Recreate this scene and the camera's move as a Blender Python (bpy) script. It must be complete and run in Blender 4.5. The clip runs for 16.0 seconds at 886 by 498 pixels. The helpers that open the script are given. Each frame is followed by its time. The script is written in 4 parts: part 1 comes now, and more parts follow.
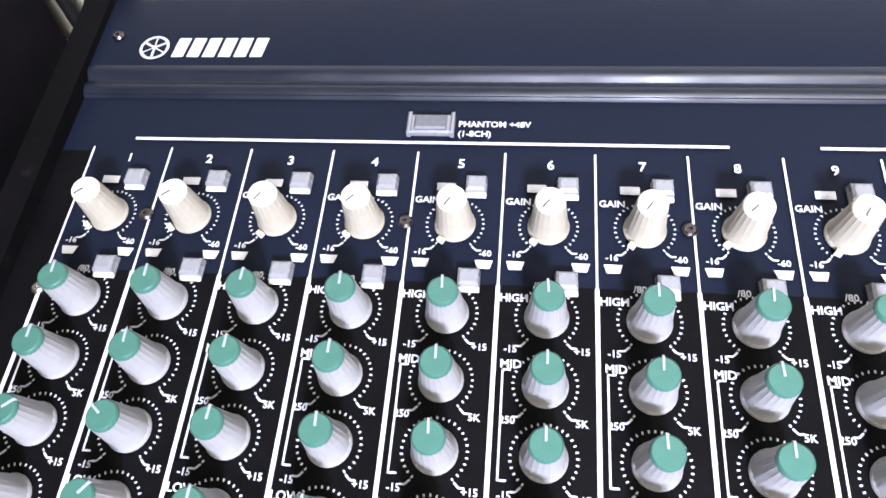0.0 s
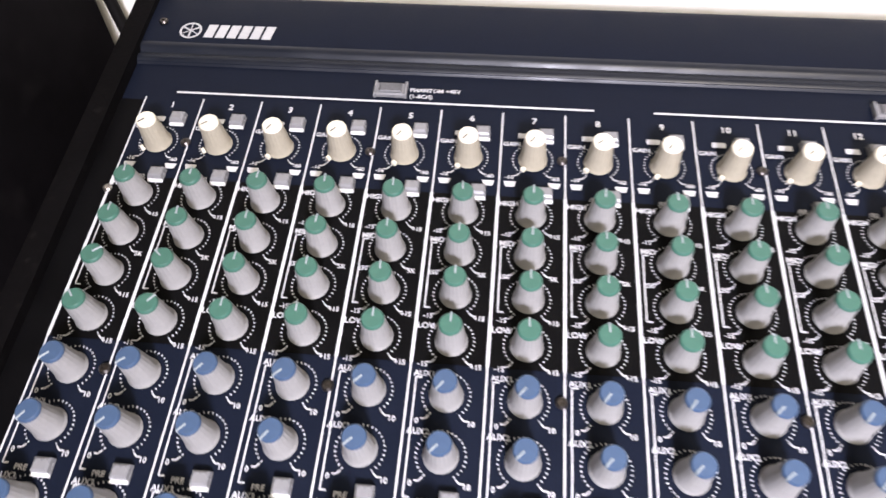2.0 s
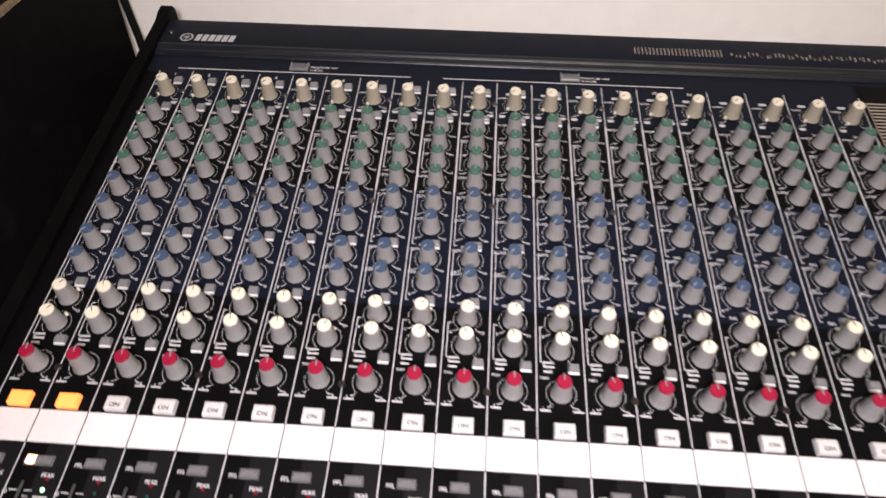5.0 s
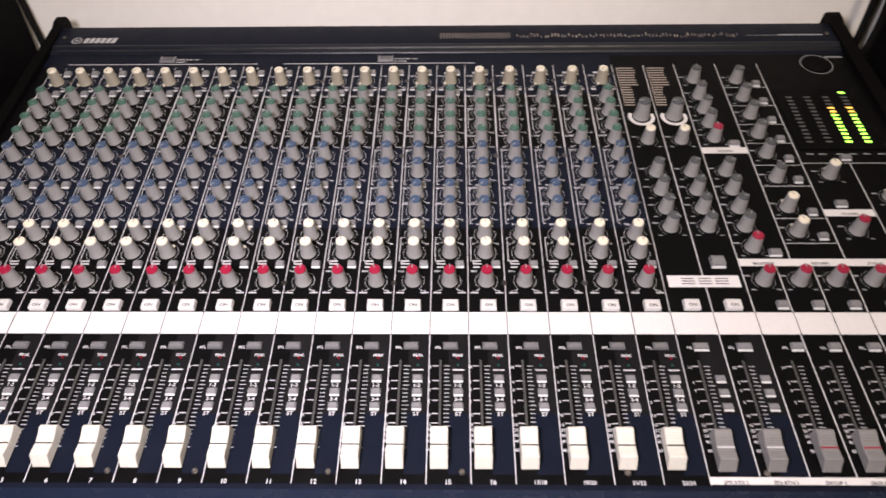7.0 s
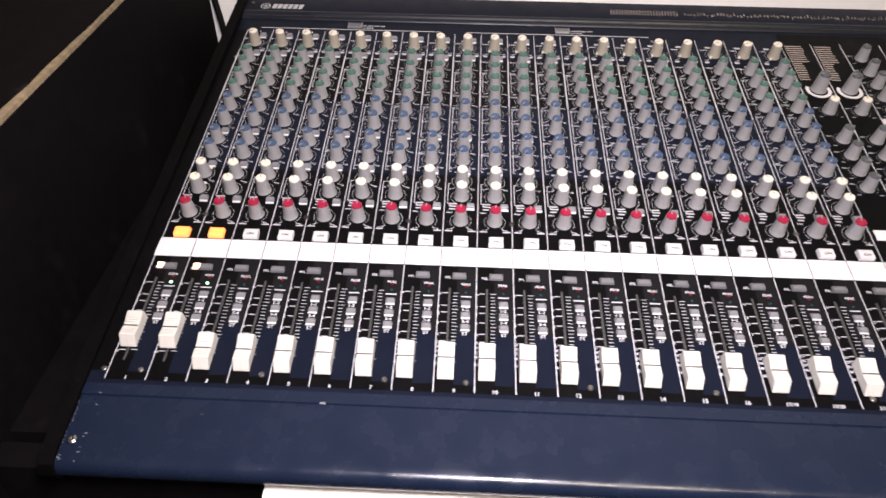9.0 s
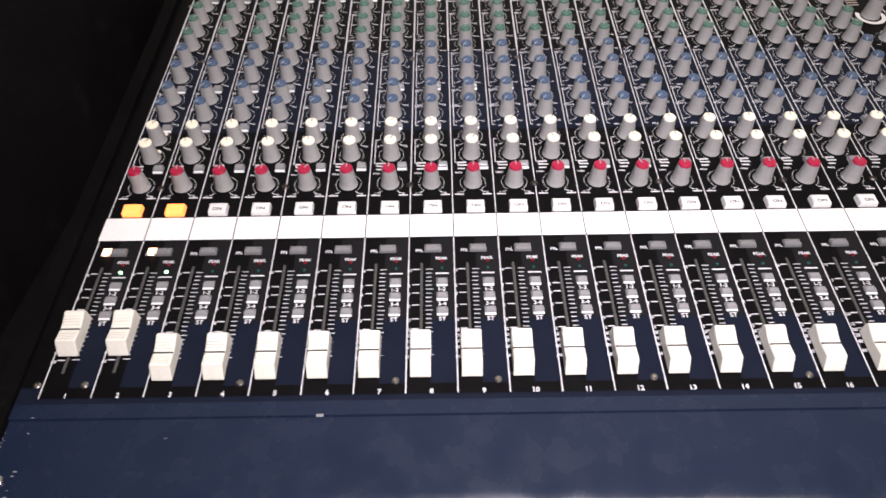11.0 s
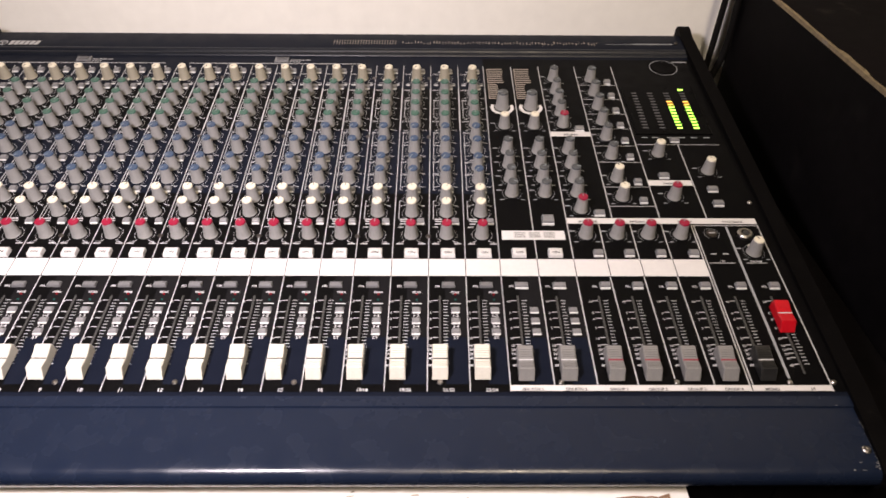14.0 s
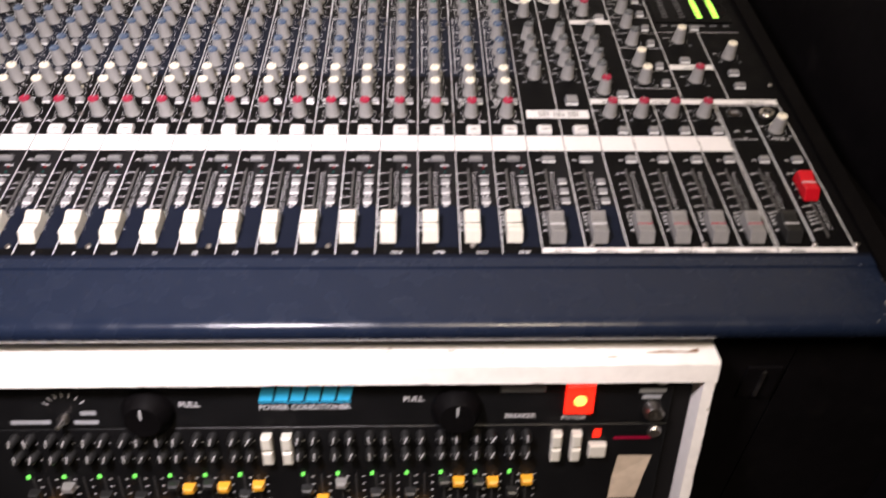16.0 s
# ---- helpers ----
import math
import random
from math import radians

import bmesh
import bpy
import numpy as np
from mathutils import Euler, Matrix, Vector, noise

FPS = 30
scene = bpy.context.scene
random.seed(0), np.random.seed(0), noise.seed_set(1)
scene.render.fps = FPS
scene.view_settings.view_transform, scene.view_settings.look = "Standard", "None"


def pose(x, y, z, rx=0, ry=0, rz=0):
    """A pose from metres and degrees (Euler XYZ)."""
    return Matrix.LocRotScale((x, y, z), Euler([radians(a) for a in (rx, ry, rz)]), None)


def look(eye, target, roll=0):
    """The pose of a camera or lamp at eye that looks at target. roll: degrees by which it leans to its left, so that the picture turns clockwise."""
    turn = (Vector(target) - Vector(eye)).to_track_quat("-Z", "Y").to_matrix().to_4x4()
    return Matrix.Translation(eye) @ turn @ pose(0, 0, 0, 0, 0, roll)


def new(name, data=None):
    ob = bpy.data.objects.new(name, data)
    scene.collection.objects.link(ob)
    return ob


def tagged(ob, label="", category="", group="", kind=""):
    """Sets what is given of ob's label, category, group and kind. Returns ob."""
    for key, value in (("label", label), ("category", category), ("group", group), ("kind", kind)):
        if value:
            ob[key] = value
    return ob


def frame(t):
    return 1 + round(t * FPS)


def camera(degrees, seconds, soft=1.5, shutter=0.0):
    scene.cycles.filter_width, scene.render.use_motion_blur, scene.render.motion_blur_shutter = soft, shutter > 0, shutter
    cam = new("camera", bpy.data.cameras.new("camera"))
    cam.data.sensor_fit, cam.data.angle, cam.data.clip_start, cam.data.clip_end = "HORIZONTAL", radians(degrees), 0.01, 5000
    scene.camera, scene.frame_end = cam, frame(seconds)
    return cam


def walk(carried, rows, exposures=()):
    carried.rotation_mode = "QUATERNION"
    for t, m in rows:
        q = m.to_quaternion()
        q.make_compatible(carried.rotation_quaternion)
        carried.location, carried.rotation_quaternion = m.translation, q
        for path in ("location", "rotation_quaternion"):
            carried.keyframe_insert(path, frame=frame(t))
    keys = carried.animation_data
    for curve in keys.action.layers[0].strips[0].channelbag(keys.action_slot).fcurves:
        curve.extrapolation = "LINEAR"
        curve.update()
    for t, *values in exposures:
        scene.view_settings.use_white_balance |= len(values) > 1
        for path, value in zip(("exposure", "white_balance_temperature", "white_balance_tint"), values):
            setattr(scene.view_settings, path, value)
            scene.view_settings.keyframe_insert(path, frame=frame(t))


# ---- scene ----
# The console's panel is a plane that rises 8 degrees away from its front edge. SLOPE carries panel
# coordinates (x along the channels, y away, z off the panel) into the room.
SLOPE = pose(0, 0, 0.80, 8, 0, 0)
cam = camera(63.8, 16.0, 1.6, 0.4)
PATH = [
    (0, (0.1380, 0.2812, 0.1726), (0.0161, 0.7476, -0.7035), -10.97),
    (0.5, (0.1319, 0.2828, 0.1766), (0.0369, 0.7551, -0.6997), -8.39),
    (1, (0.1335, 0.2696, 0.1803), (0.0382, 0.7495, -0.6919), -8.21),
    (1.5, (0.1372, 0.2396, 0.2035), (0.0427, 0.7347, -0.6602), -7.13),
    (2, (0.1564, 0.1994, 0.2267), (0.0814, 0.7169, -0.6257), -3.58),
    (2.5, (0.1769, 0.1729, 0.2540), (0.1146, 0.7075, -0.5888), -2.11),
    (3, (0.1922, 0.1261, 0.2785), (0.1359, 0.6938, -0.5427), -1.34),
    (3.2, (0.1959, 0.1151, 0.2938), (0.1442, 0.6655, -0.5394), -0.55),
    (5.3, (0.2721, -0.0687, 0.3546), (0.2289, 0.5634, -0.4191), -0.18),
    (5.5, (0.2907, -0.0969, 0.3648), (0.2457, 0.5411, -0.4039), -0.05),
    (6, (0.3234, -0.1335, 0.3945), (0.2716, 0.5119, -0.3676), -0.50),
    (6.5, (0.3540, -0.1431, 0.3897), (0.2976, 0.5011, -0.3730), -0.48),
    (7, (0.3801, -0.1575, 0.3997), (0.3632, 0.4876, -0.3642), -1.18),
    (7.5, (0.3522, -0.1746, 0.4054), (0.3820, 0.4592, -0.3675), 1.13),
    (8, (0.2906, -0.2034, 0.3995), (0.3001, 0.4421, -0.3642), 1.17),
    (8.5, (0.2512, -0.2201, 0.3975), (0.2362, 0.4347, -0.3582), 0.31),
    (9, (0.2238, -0.2217, 0.3927), (0.1946, 0.4363, -0.3599), 0.10),
    (9.5, (0.1972, -0.1980, 0.3630), (0.1512, 0.4824, -0.3684), -2.85),
    (9.7, (0.1819, -0.1759, 0.3416), (0.1519, 0.4988, -0.3958), -2.02),
    (11.8, (0.2492, -0.1679, 0.3146), (0.2624, 0.4630, -0.4611), 0.32),
    (12, (0.2695, -0.1716, 0.3269), (0.2830, 0.4572, -0.4505), 1.25),
    (12.5, (0.3494, -0.2071, 0.3536), (0.3743, 0.4419, -0.4068), 1.44),
    (13, (0.4141, -0.2360, 0.3766), (0.4546, 0.4446, -0.3550), 2.41),
    (13.5, (0.4481, -0.2540, 0.3864), (0.4706, 0.4417, -0.3316), 1.90),
    (14, (0.4765, -0.2586, 0.3939), (0.4876, 0.4478, -0.3139), 0.77),
    (14.5, (0.4979, -0.2642, 0.3971), (0.5045, 0.4469, -0.3059), 0.51),
    (15, (0.5096, -0.2710, 0.4002), (0.5078, 0.4366, -0.3064), 0.02),
    (15.5, (0.5036, -0.2794, 0.3831), (0.5111, 0.4112, -0.3401), 0.83),
    (16, (0.4444, -0.3032, 0.3542), (0.4775, 0.3558, -0.3971), 2.03),
]

walk(cam, [(t, SLOPE @ look(eye, target, roll)) for t, eye, target, roll in PATH],
     [(0, 1.5, 5450, 8), (1.0, 1.3, 5700, 8), (2.0, 0.87, 6100, 9), (3.0, 0.38, 6550, 10), (5.5, -0.30, 6750, 11), (7.0, -0.22, 6700, 11.5), (9.0, -0.02, 6500, 12), (9.5, 0.22, 6500, 11),
      (12.0, -0.38, 6550, 8.0), (12.5, -0.43, 6600, 8.2), (13.0, -0.32, 6800, 9.2), (14.0, -0.13, 7000, 10.5), (16, 0.03, 6850, 11)])

# ---------------- light ----------------
world = bpy.data.worlds.new("room_air")
world.use_nodes = True
world.node_tree.nodes["Background"].inputs[0].default_value = (1.0, 0.86, 0.7, 1)
world.node_tree.nodes["Background"].inputs[1].default_value = 0.012
scene.world = world


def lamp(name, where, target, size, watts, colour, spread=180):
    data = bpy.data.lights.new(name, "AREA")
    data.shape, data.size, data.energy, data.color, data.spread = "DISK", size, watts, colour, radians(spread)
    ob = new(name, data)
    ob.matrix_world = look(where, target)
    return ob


# Fixed stand-in for the torch carried with the camera; no such lamp stands here.
lamp("torch_stand_in", SLOPE @ Vector((0.26, -0.17, 0.48)), SLOPE @ Vector((0.28, 0.13, 0)), 0.10, 4.15, (1.0, 0.925, 1.04), 130)
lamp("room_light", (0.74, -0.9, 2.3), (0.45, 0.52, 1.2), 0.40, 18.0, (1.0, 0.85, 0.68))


# ---------------- materials ----------------
def material(name, colour, rough=0.5, metal=0.0, grain=0.12, scale=120.0, bump=0.0, coat=0.0, emit=0.0, stain=0.0, vary=0.0, spec=0.5):
    m = bpy.data.materials.new(name)
    m.use_nodes = True
    nt = m.node_tree
    bsdf = nt.nodes["Principled BSDF"]
    bsdf.inputs["Roughness"].default_value = rough
    bsdf.inputs["Metallic"].default_value = metal
    bsdf.inputs["Specular IOR Level"].default_value = spec
    bsdf.inputs["Coat Weight"].default_value = coat
    tex = nt.nodes.new("ShaderNodeTexCoord")
    fine = nt.nodes.new("ShaderNodeTexNoise")
    fine.inputs["Scale"].default_value, fine.inputs["Detail"].default_value = scale, 6
    nt.links.new(tex.outputs["Object"], fine.inputs["Vector"])
    wide = nt.nodes.new("ShaderNodeTexNoise")
    wide.inputs["Scale"].default_value, wide.inputs["Detail"].default_value = scale * 0.07, 4
    nt.links.new(tex.outputs["Object"], wide.inputs["Vector"])
    mix = nt.nodes.new("ShaderNodeMath")
    mix.operation = "ADD"
    nt.links.new(fine.outputs["Fac"], mix.inputs[0])
    nt.links.new(wide.outputs["Fac"], mix.inputs[1])
    last = mix.outputs[0]
    if vary:
        info = nt.nodes.new("ShaderNodeObjectInfo")
        mul = nt.nodes.new("ShaderNodeMath")
        mul.operation = "MULTIPLY_ADD"
        mul.inputs[1].default_value = vary
        nt.links.new(info.outputs["Random"], mul.inputs[0])
        nt.links.new(last, mul.inputs[2])
        last = mul.outputs[0]
    ramp = nt.nodes.new("ShaderNodeMapRange")
    ramp.inputs["From Min"].default_value, ramp.inputs["From Max"].default_value = 0.6, 1.4 + vary
    ramp.inputs["To Min"].default_value, ramp.inputs["To Max"].default_value = 1 - grain, 1 + grain
    nt.links.new(last, ramp.inputs["Value"])
    tint = nt.nodes.new("ShaderNodeVectorMath")
    tint.operation = "SCALE"
    tint.inputs[0].default_value = colour
    nt.links.new(ramp.outputs["Result"], tint.inputs["Scale"])
    out = tint.outputs["Vector"]
    if stain:
        spot = nt.nodes.new("ShaderNodeTexNoise")
        spot.inputs["Scale"].default_value, spot.inputs["Detail"].default_value = scale * 0.35, 8
        nt.links.new(tex.outputs["Object"], spot.inputs["Vector"])
        sel = nt.nodes.new("ShaderNodeMapRange")
        sel.inputs["From Min"].default_value, sel.inputs["From Max"].default_value = 0.62, 0.74
        sel.inputs["To Max"].default_value = stain
        nt.links.new(spot.outputs["Fac"], sel.inputs["Value"])
        blend = nt.nodes.new("ShaderNodeMix")
        blend.data_type = "RGBA"
        blend.inputs["B"].default_value = (0.20, 0.18, 0.16, 1)
        nt.links.new(sel.outputs["Result"], blend.inputs["Factor"])
        nt.links.new(out, blend.inputs["A"])
        out = blend.outputs["Result"]
    nt.links.new(out, bsdf.inputs["Base Color"])
    soft = nt.nodes.new("ShaderNodeMapRange")
    soft.inputs["From Min"].default_value, soft.inputs["From Max"].default_value = 0.3, 0.7
    soft.inputs["To Min"].default_value, soft.inputs["To Max"].default_value = max(0.02, rough - 0.08), min(1, rough + 0.08)
    nt.links.new(wide.outputs["Fac"], soft.inputs["Value"])
    nt.links.new(soft.outputs["Result"], bsdf.inputs["Roughness"])
    if bump:
        relief = nt.nodes.new("ShaderNodeBump")
        relief.inputs["Strength"].default_value, relief.inputs["Distance"].default_value = bump, 0.0006
        nt.links.new(fine.outputs["Fac"], relief.inputs["Height"])
        nt.links.new(relief.outputs["Normal"], bsdf.inputs["Normal"])
    if emit:
        bsdf.inputs["Emission Color"].default_value = (*colour, 1)
        bsdf.inputs["Emission Strength"].default_value = emit
    return m


M = {
    "navy": material("navy_painted_steel", (0.0058, 0.0077, 0.0148), 0.42, 0, 0.12, 900, 0.08, spec=0.06),
    "navy_arm": material("navy_armrest_paint", (0.0072, 0.0120, 0.0262), 0.25, 0, 0.08, 700, 0.05, stain=0.03, spec=0.38),
    "navy_ridge": material("navy_satin_ridge", (0.0050, 0.0068, 0.0120), 0.40, 0, 0.10, 700, 0.05, spec=0.32),
    "charcoal": material("charcoal_panel", (0.0080, 0.0077, 0.0086), 0.5, 0, 0.2, 900, 0.06, spec=0.06),
    "black": material("black_panel_print", (0.0022, 0.0021, 0.0024), 0.5, 0, 0.2, 900, 0.06, spec=0.06),
    "cheek": material("black_moulded_plastic", (0.0024, 0.0021, 0.0023), 0.6, 0, 0.3, 500, 0.3, stain=0.02, spec=0.05),
    "white": material("white_print", (0.50, 0.50, 0.515), 0.6, 0, 0.1, 1500),
    "silver": material("pale_silver_print", (0.42, 0.42, 0.43), 0.4, 0, 0.1, 900),
    "dim": material("grey_print", (0.30, 0.31, 0.33), 0.6, 0, 0.12, 1500),
    "tape": material("white_write_on_strip", (0.62, 0.605, 0.60), 0.5, 0, 0.05, 300, 0.03),
    "grey": material("grey_knob_plastic", (0.245, 0.240, 0.234), 0.45, 0, 0.12, 500, 0.05, vary=0.2),
    "cream": material("cream_knob_plastic", (0.305, 0.278, 0.215), 0.45, 0, 0.12, 500, 0.05, vary=0.2),
    "cap_cream": material("cream_cap", (0.68, 0.635, 0.51), 0.4, 0, 0.06, 500),
    "cap_green": material("teal_green_cap", (0.040, 0.108, 0.080), 0.4, 0, 0.1, 500),
    "cap_blue": material("blue_cap", (0.038, 0.066, 0.122), 0.4, 0, 0.1, 500),
    "pointer": material("pale_pointer_plastic", (0.24, 0.27, 0.28), 0.45, 0, 0.1, 500),
    "cap_red": material("crimson_cap", (0.25, 0.004, 0.030), 0.35, 0, 0.1, 500),
    "cap_grey": material("dark_grey_cap", (0.06, 0.065, 0.07), 0.4, 0, 0.1, 500),
    "button": material("grey_button_plastic", (0.175, 0.175, 0.18), 0.3, 0, 0.12, 500, 0.04, vary=0.25),
    "button_smoke": material("smoky_button_plastic", (0.13, 0.13, 0.133), 0.3, 0, 0.12, 500, 0.04, vary=0.3),
    "button_foot": material("clear_button_foot", (0.62, 0.62, 0.62), 0.3, 0, 0.1, 500, 0.04),
    "button_white": material("clear_white_button", (0.55, 0.54, 0.53), 0.3, 0, 0.1, 500, 0.04, vary=0.15),
    "button_lit": material("lit_amber_button", (1.0, 0.29, 0.07), 0.4, 0, 0.1, 500, emit=1.5),
    "fader": material("ivory_fader_plastic", (0.56, 0.54, 0.475), 0.38, 0, 0.08, 500, 0.04, vary=0.15),
    "fader_grey": material("grey_fader_plastic", (0.19, 0.185, 0.18), 0.4, 0, 0.1, 500, 0.04),
    "fader_black": material("black_fader_plastic", (0.012, 0.012, 0.012), 0.4, 0, 0.1, 500, 0.04),
    "fader_red": material("red_fader_plastic", (0.45, 0.004, 0.012), 0.35, 0, 0.1, 500, 0.04),
    "fader_slot": material("worn_dark_fader_slot", (0.045, 0.044, 0.043), 0.5, 0, 0.3, 600, stain=0.03),
    "slot": material("slot_dark", (0.085, 0.085, 0.09), 0.5, 0, 0.3, 600),
    "dark": material("dark_line", (0.02, 0.02, 0.02), 0.6, 0, 0.2, 600),
    "steel": material("screw_steel", (0.42, 0.40, 0.38), 0.32, 1, 0.2, 700),
    "screw": material("black_screw", (0.10, 0.09, 0.085), 0.35, 1, 0.25, 700),
    "led_off": material("unlit_green_lens", (0.01, 0.05, 0.045), 0.25, 0, 0.1, 500),
    "led_red": material("unlit_red_lens", (0.17, 0.008, 0.015), 0.25, 0, 0.1, 500),
    "led_green": material("lit_green_lens", (0.44, 1.0, 0.11), 0.3, 0, 0.02, 500, emit=3.5),
    "led_dim": material("lit_small_green_lens", (0.16, 0.80, 0.12), 0.3, 0, 0.02, 500, emit=0.7),
    "led_pale": material("lit_pale_green_lens", (0.45, 1.0, 0.50), 0.3, 0, 0.02, 500, emit=4.0),
    "led_yellow": material("lit_yellow_lens", (1.0, 0.52, 0.10), 0.3, 0, 0.02, 500, emit=2.0),
    "led_warm": material("lit_warm_lens", (1.0, 0.55, 0.35), 0.3, 0, 0.02, 500, emit=4.0),
    "wall": material("cream_wall_paint", (0.83, 0.81, 0.755), 0.85, 0, 0.05, 60, 0.25),
    "board": material("black_painted_board", (0.0034, 0.0028, 0.0033), 0.75, 0, 0.45, 90, 0.2, stain=0.015, spec=0.06),
    "dusty": material("dusty_black_top", (0.0040, 0.0028, 0.0033), 0.85, 0, 0.5, 70, 0.4, stain=0.10, spec=0.06),
    "rawwood": material("raw_plywood_edge", (0.20, 0.152, 0.088), 0.8, 0, 0.6, 160, 0.6, stain=0.6),
    "whitewood": material("white_painted_wood", (0.82, 0.79, 0.75), 0.6, 0, 0.10, 110, 0.3, stain=0.12),
    "chip": material("bare_wood_chip", (0.26, 0.16, 0.10), 0.8, 0, 0.4, 200, 0.5),
    "rackface": material("black_rack_face", (0.005, 0.005, 0.0055), 0.42, 0, 0.25, 500, 0.05, spec=0.25),
    "cable": material("black_rubber_cable", (0.005, 0.0045, 0.0045), 0.6, 0, 0.2, 300, 0.1, spec=0.1),
    "cyan": material("cyan_print", (0.03, 0.46, 0.80), 0.5, 0, 0.1, 600),
    "yellow": material("amber_slider", (0.75, 0.36, 0.03), 0.4, 0, 0.1, 600),
    "redlamp": material("lit_red_switch", (1.0, 0.022, 0.010), 0.35, 0, 0.1, 600, emit=1.3),
    "floor": material("dark_floor", (0.05, 0.042, 0.038), 0.7, 0, 0.3, 30, 0.2),
    "paper": material("stained_tan_paper", (0.52, 0.42, 0.32), 0.8, 0, 0.2, 120, 0.1, stain=0.5),
    "tan": material("tan_print", (0.36, 0.31, 0.27), 0.6, 0, 0.15, 800),
    "glass": material("dark_meter_window", (0.0018, 0.0018, 0.002), 0.3, 0, 0.1, 500, spec=0.04),
}


# ---------------- mesh helpers ----------------
class Shape:
    """Vertices and faces gathered for one mesh."""

    def __init__(self):
        self.v, self.f = [], []

    def add(self, verts, faces):
        n = len(self.v)
        self.v += [tuple(p) for p in verts]
        self.f += [tuple(i + n for i in face) for face in faces]
        return self

    def box(self, x0, x1, y0, y1, z0, z1, ch=0.0, inset=0.0):
        """A box whose upper edges are chamfered by ch and whose sides lean in by inset."""
        a = inset
        rings = [(x0, x1, y0, y1, z0), (x0 + a, x1 - a, y0 + a, y1 - a, z1 - ch)]
        if ch:
            rings.append((x0 + a + ch, x1 - a - ch, y0 + a + ch, y1 - a - ch, z1))
        verts, faces = [], []
        for p, q, r, s, z in rings:
            verts += [(p, r, z), (q, r, z), (q, s, z), (p, s, z)]
        for k in range(len(rings) - 1):
            b = 4 * k
            faces += [(b + i, b + (i + 1) % 4, b + 4 + (i + 1) % 4, b + 4 + i) for i in range(4)]
        t = 4 * (len(rings) - 1)
        faces += [(3, 2, 1, 0), (t, t + 1, t + 2, t + 3)]
        return self.add(verts, faces)

    def rect(self, x0, x1, y0, y1, z):
        return self.add([(x0, y0, z), (x1, y0, z), (x1, y1, z), (x0, y1, z)], [(0, 1, 2, 3)])

    def line(self, ax, ay, bx, by, w, z):
        d = Vector((bx - ax, by - ay)).normalized() * w / 2
        return self.add([(ax + d.y, ay - d.x, z), (bx + d.y, by - d.x, z), (bx - d.y, by + d.x, z), (ax - d.y, ay + d.x, z)], [(0, 1, 2, 3)])

    def lathe(self, profile, seg=24, cx=0, cy=0, flute=0.0):
        """Turned round z. flute: how far every second rib of the middle rings stands back."""
        verts, faces = [], []
        for k, (r, z) in enumerate(profile):
            for i in range(seg):
                q = r - (flute if 0 < k < len(profile) - 2 and i % 2 else 0)
                a = 2 * math.pi * i / seg
                verts.append((cx + q * math.cos(a), cy + q * math.sin(a), z))
        for k in range(len(profile) - 1):
            for i in range(seg):
                j = (i + 1) % seg
                faces.append((k * seg + i, k * seg + j, (k + 1) * seg + j, (k + 1) * seg + i))
        faces.append(tuple((len(profile) - 1) * seg + i for i in range(seg)))
        faces.append(tuple(reversed(range(seg))))
        return self.add(verts, faces)

    def ring(self, cx, cy, r0, r1, z, a0=0.0, a1=360.0, seg=24):
        for i in range(seg):
            a, b = radians(a0 + (a1 - a0) * i / seg), radians(a0 + (a1 - a0) * (i + 1) / seg)
            self.add([(cx + r * math.cos(q), cy + r * math.sin(q), z) for q, r in ((a, r0), (a, r1), (b, r1), (b, r0))], [(0, 1, 2, 3)])
        return self

    def extrude_x(self, profile, x0, x1):
        """A closed (y, z) outline drawn out along x."""
        n = len(profile)
        self.add([(x0, y, z) for y, z in profile] + [(x1, y, z) for y, z in profile],
                 [(i, (i + 1) % n, n + (i + 1) % n, n + i) for i in range(n)] + [tuple(reversed(range(n))), tuple(range(n, 2 * n))])
        return self

    def text(self, body, x, y, size, z=0.0006, centre=True):
        verts, faces = letters(body)
        w = max(p[0] for p in verts)
        off = w * size / 2 if centre else 0
        return self.add([(x + p[0] * size - off, y + p[1] * size, z) for p in verts], faces)

    def mesh(self, name, mats, smooth=False):
        me = bpy.data.meshes.new(name)
        me.from_pydata(self.v, [], self.f)
        bm = bmesh.new()
        bm.from_mesh(me)
        bmesh.ops.recalc_face_normals(bm, faces=bm.faces)
        bm.to_mesh(me)
        bm.free()
        me.materials.append(mats)
        if smooth:
            me.shade_smooth()
            me.set_sharp_from_angle(angle=radians(38))
        return me


GLYPHS = {}


def letters(body):
    """The outline of a line of text of height 1, as vertices and faces."""
    if body not in GLYPHS:
        curve = bpy.data.curves.new("lettering", "FONT")
        curve.body, curve.size, curve.resolution_u = body, 1.35, 2
        curve.offset = 0.030
        ob = new("lettering", curve)
        me = bpy.data.meshes.new_from_object(ob.evaluated_get(bpy.context.evaluated_depsgraph_get()))
        x0 = min(v.co.x for v in me.vertices)
        GLYPHS[body] = ([(v.co.x - x0, v.co.y - 0.48) for v in me.vertices], [tuple(p.vertices) for p in me.polygons])
        bpy.data.objects.remove(ob)
        bpy.data.curves.remove(curve)
        bpy.data.meshes.remove(me)
    return GLYPHS[body]


def thing(name, matrix, label, category, group=""):
    ob = new(name)
    ob.empty_display_size = 0.02
    ob.matrix_world = matrix
    return tagged(ob, label, category, group)


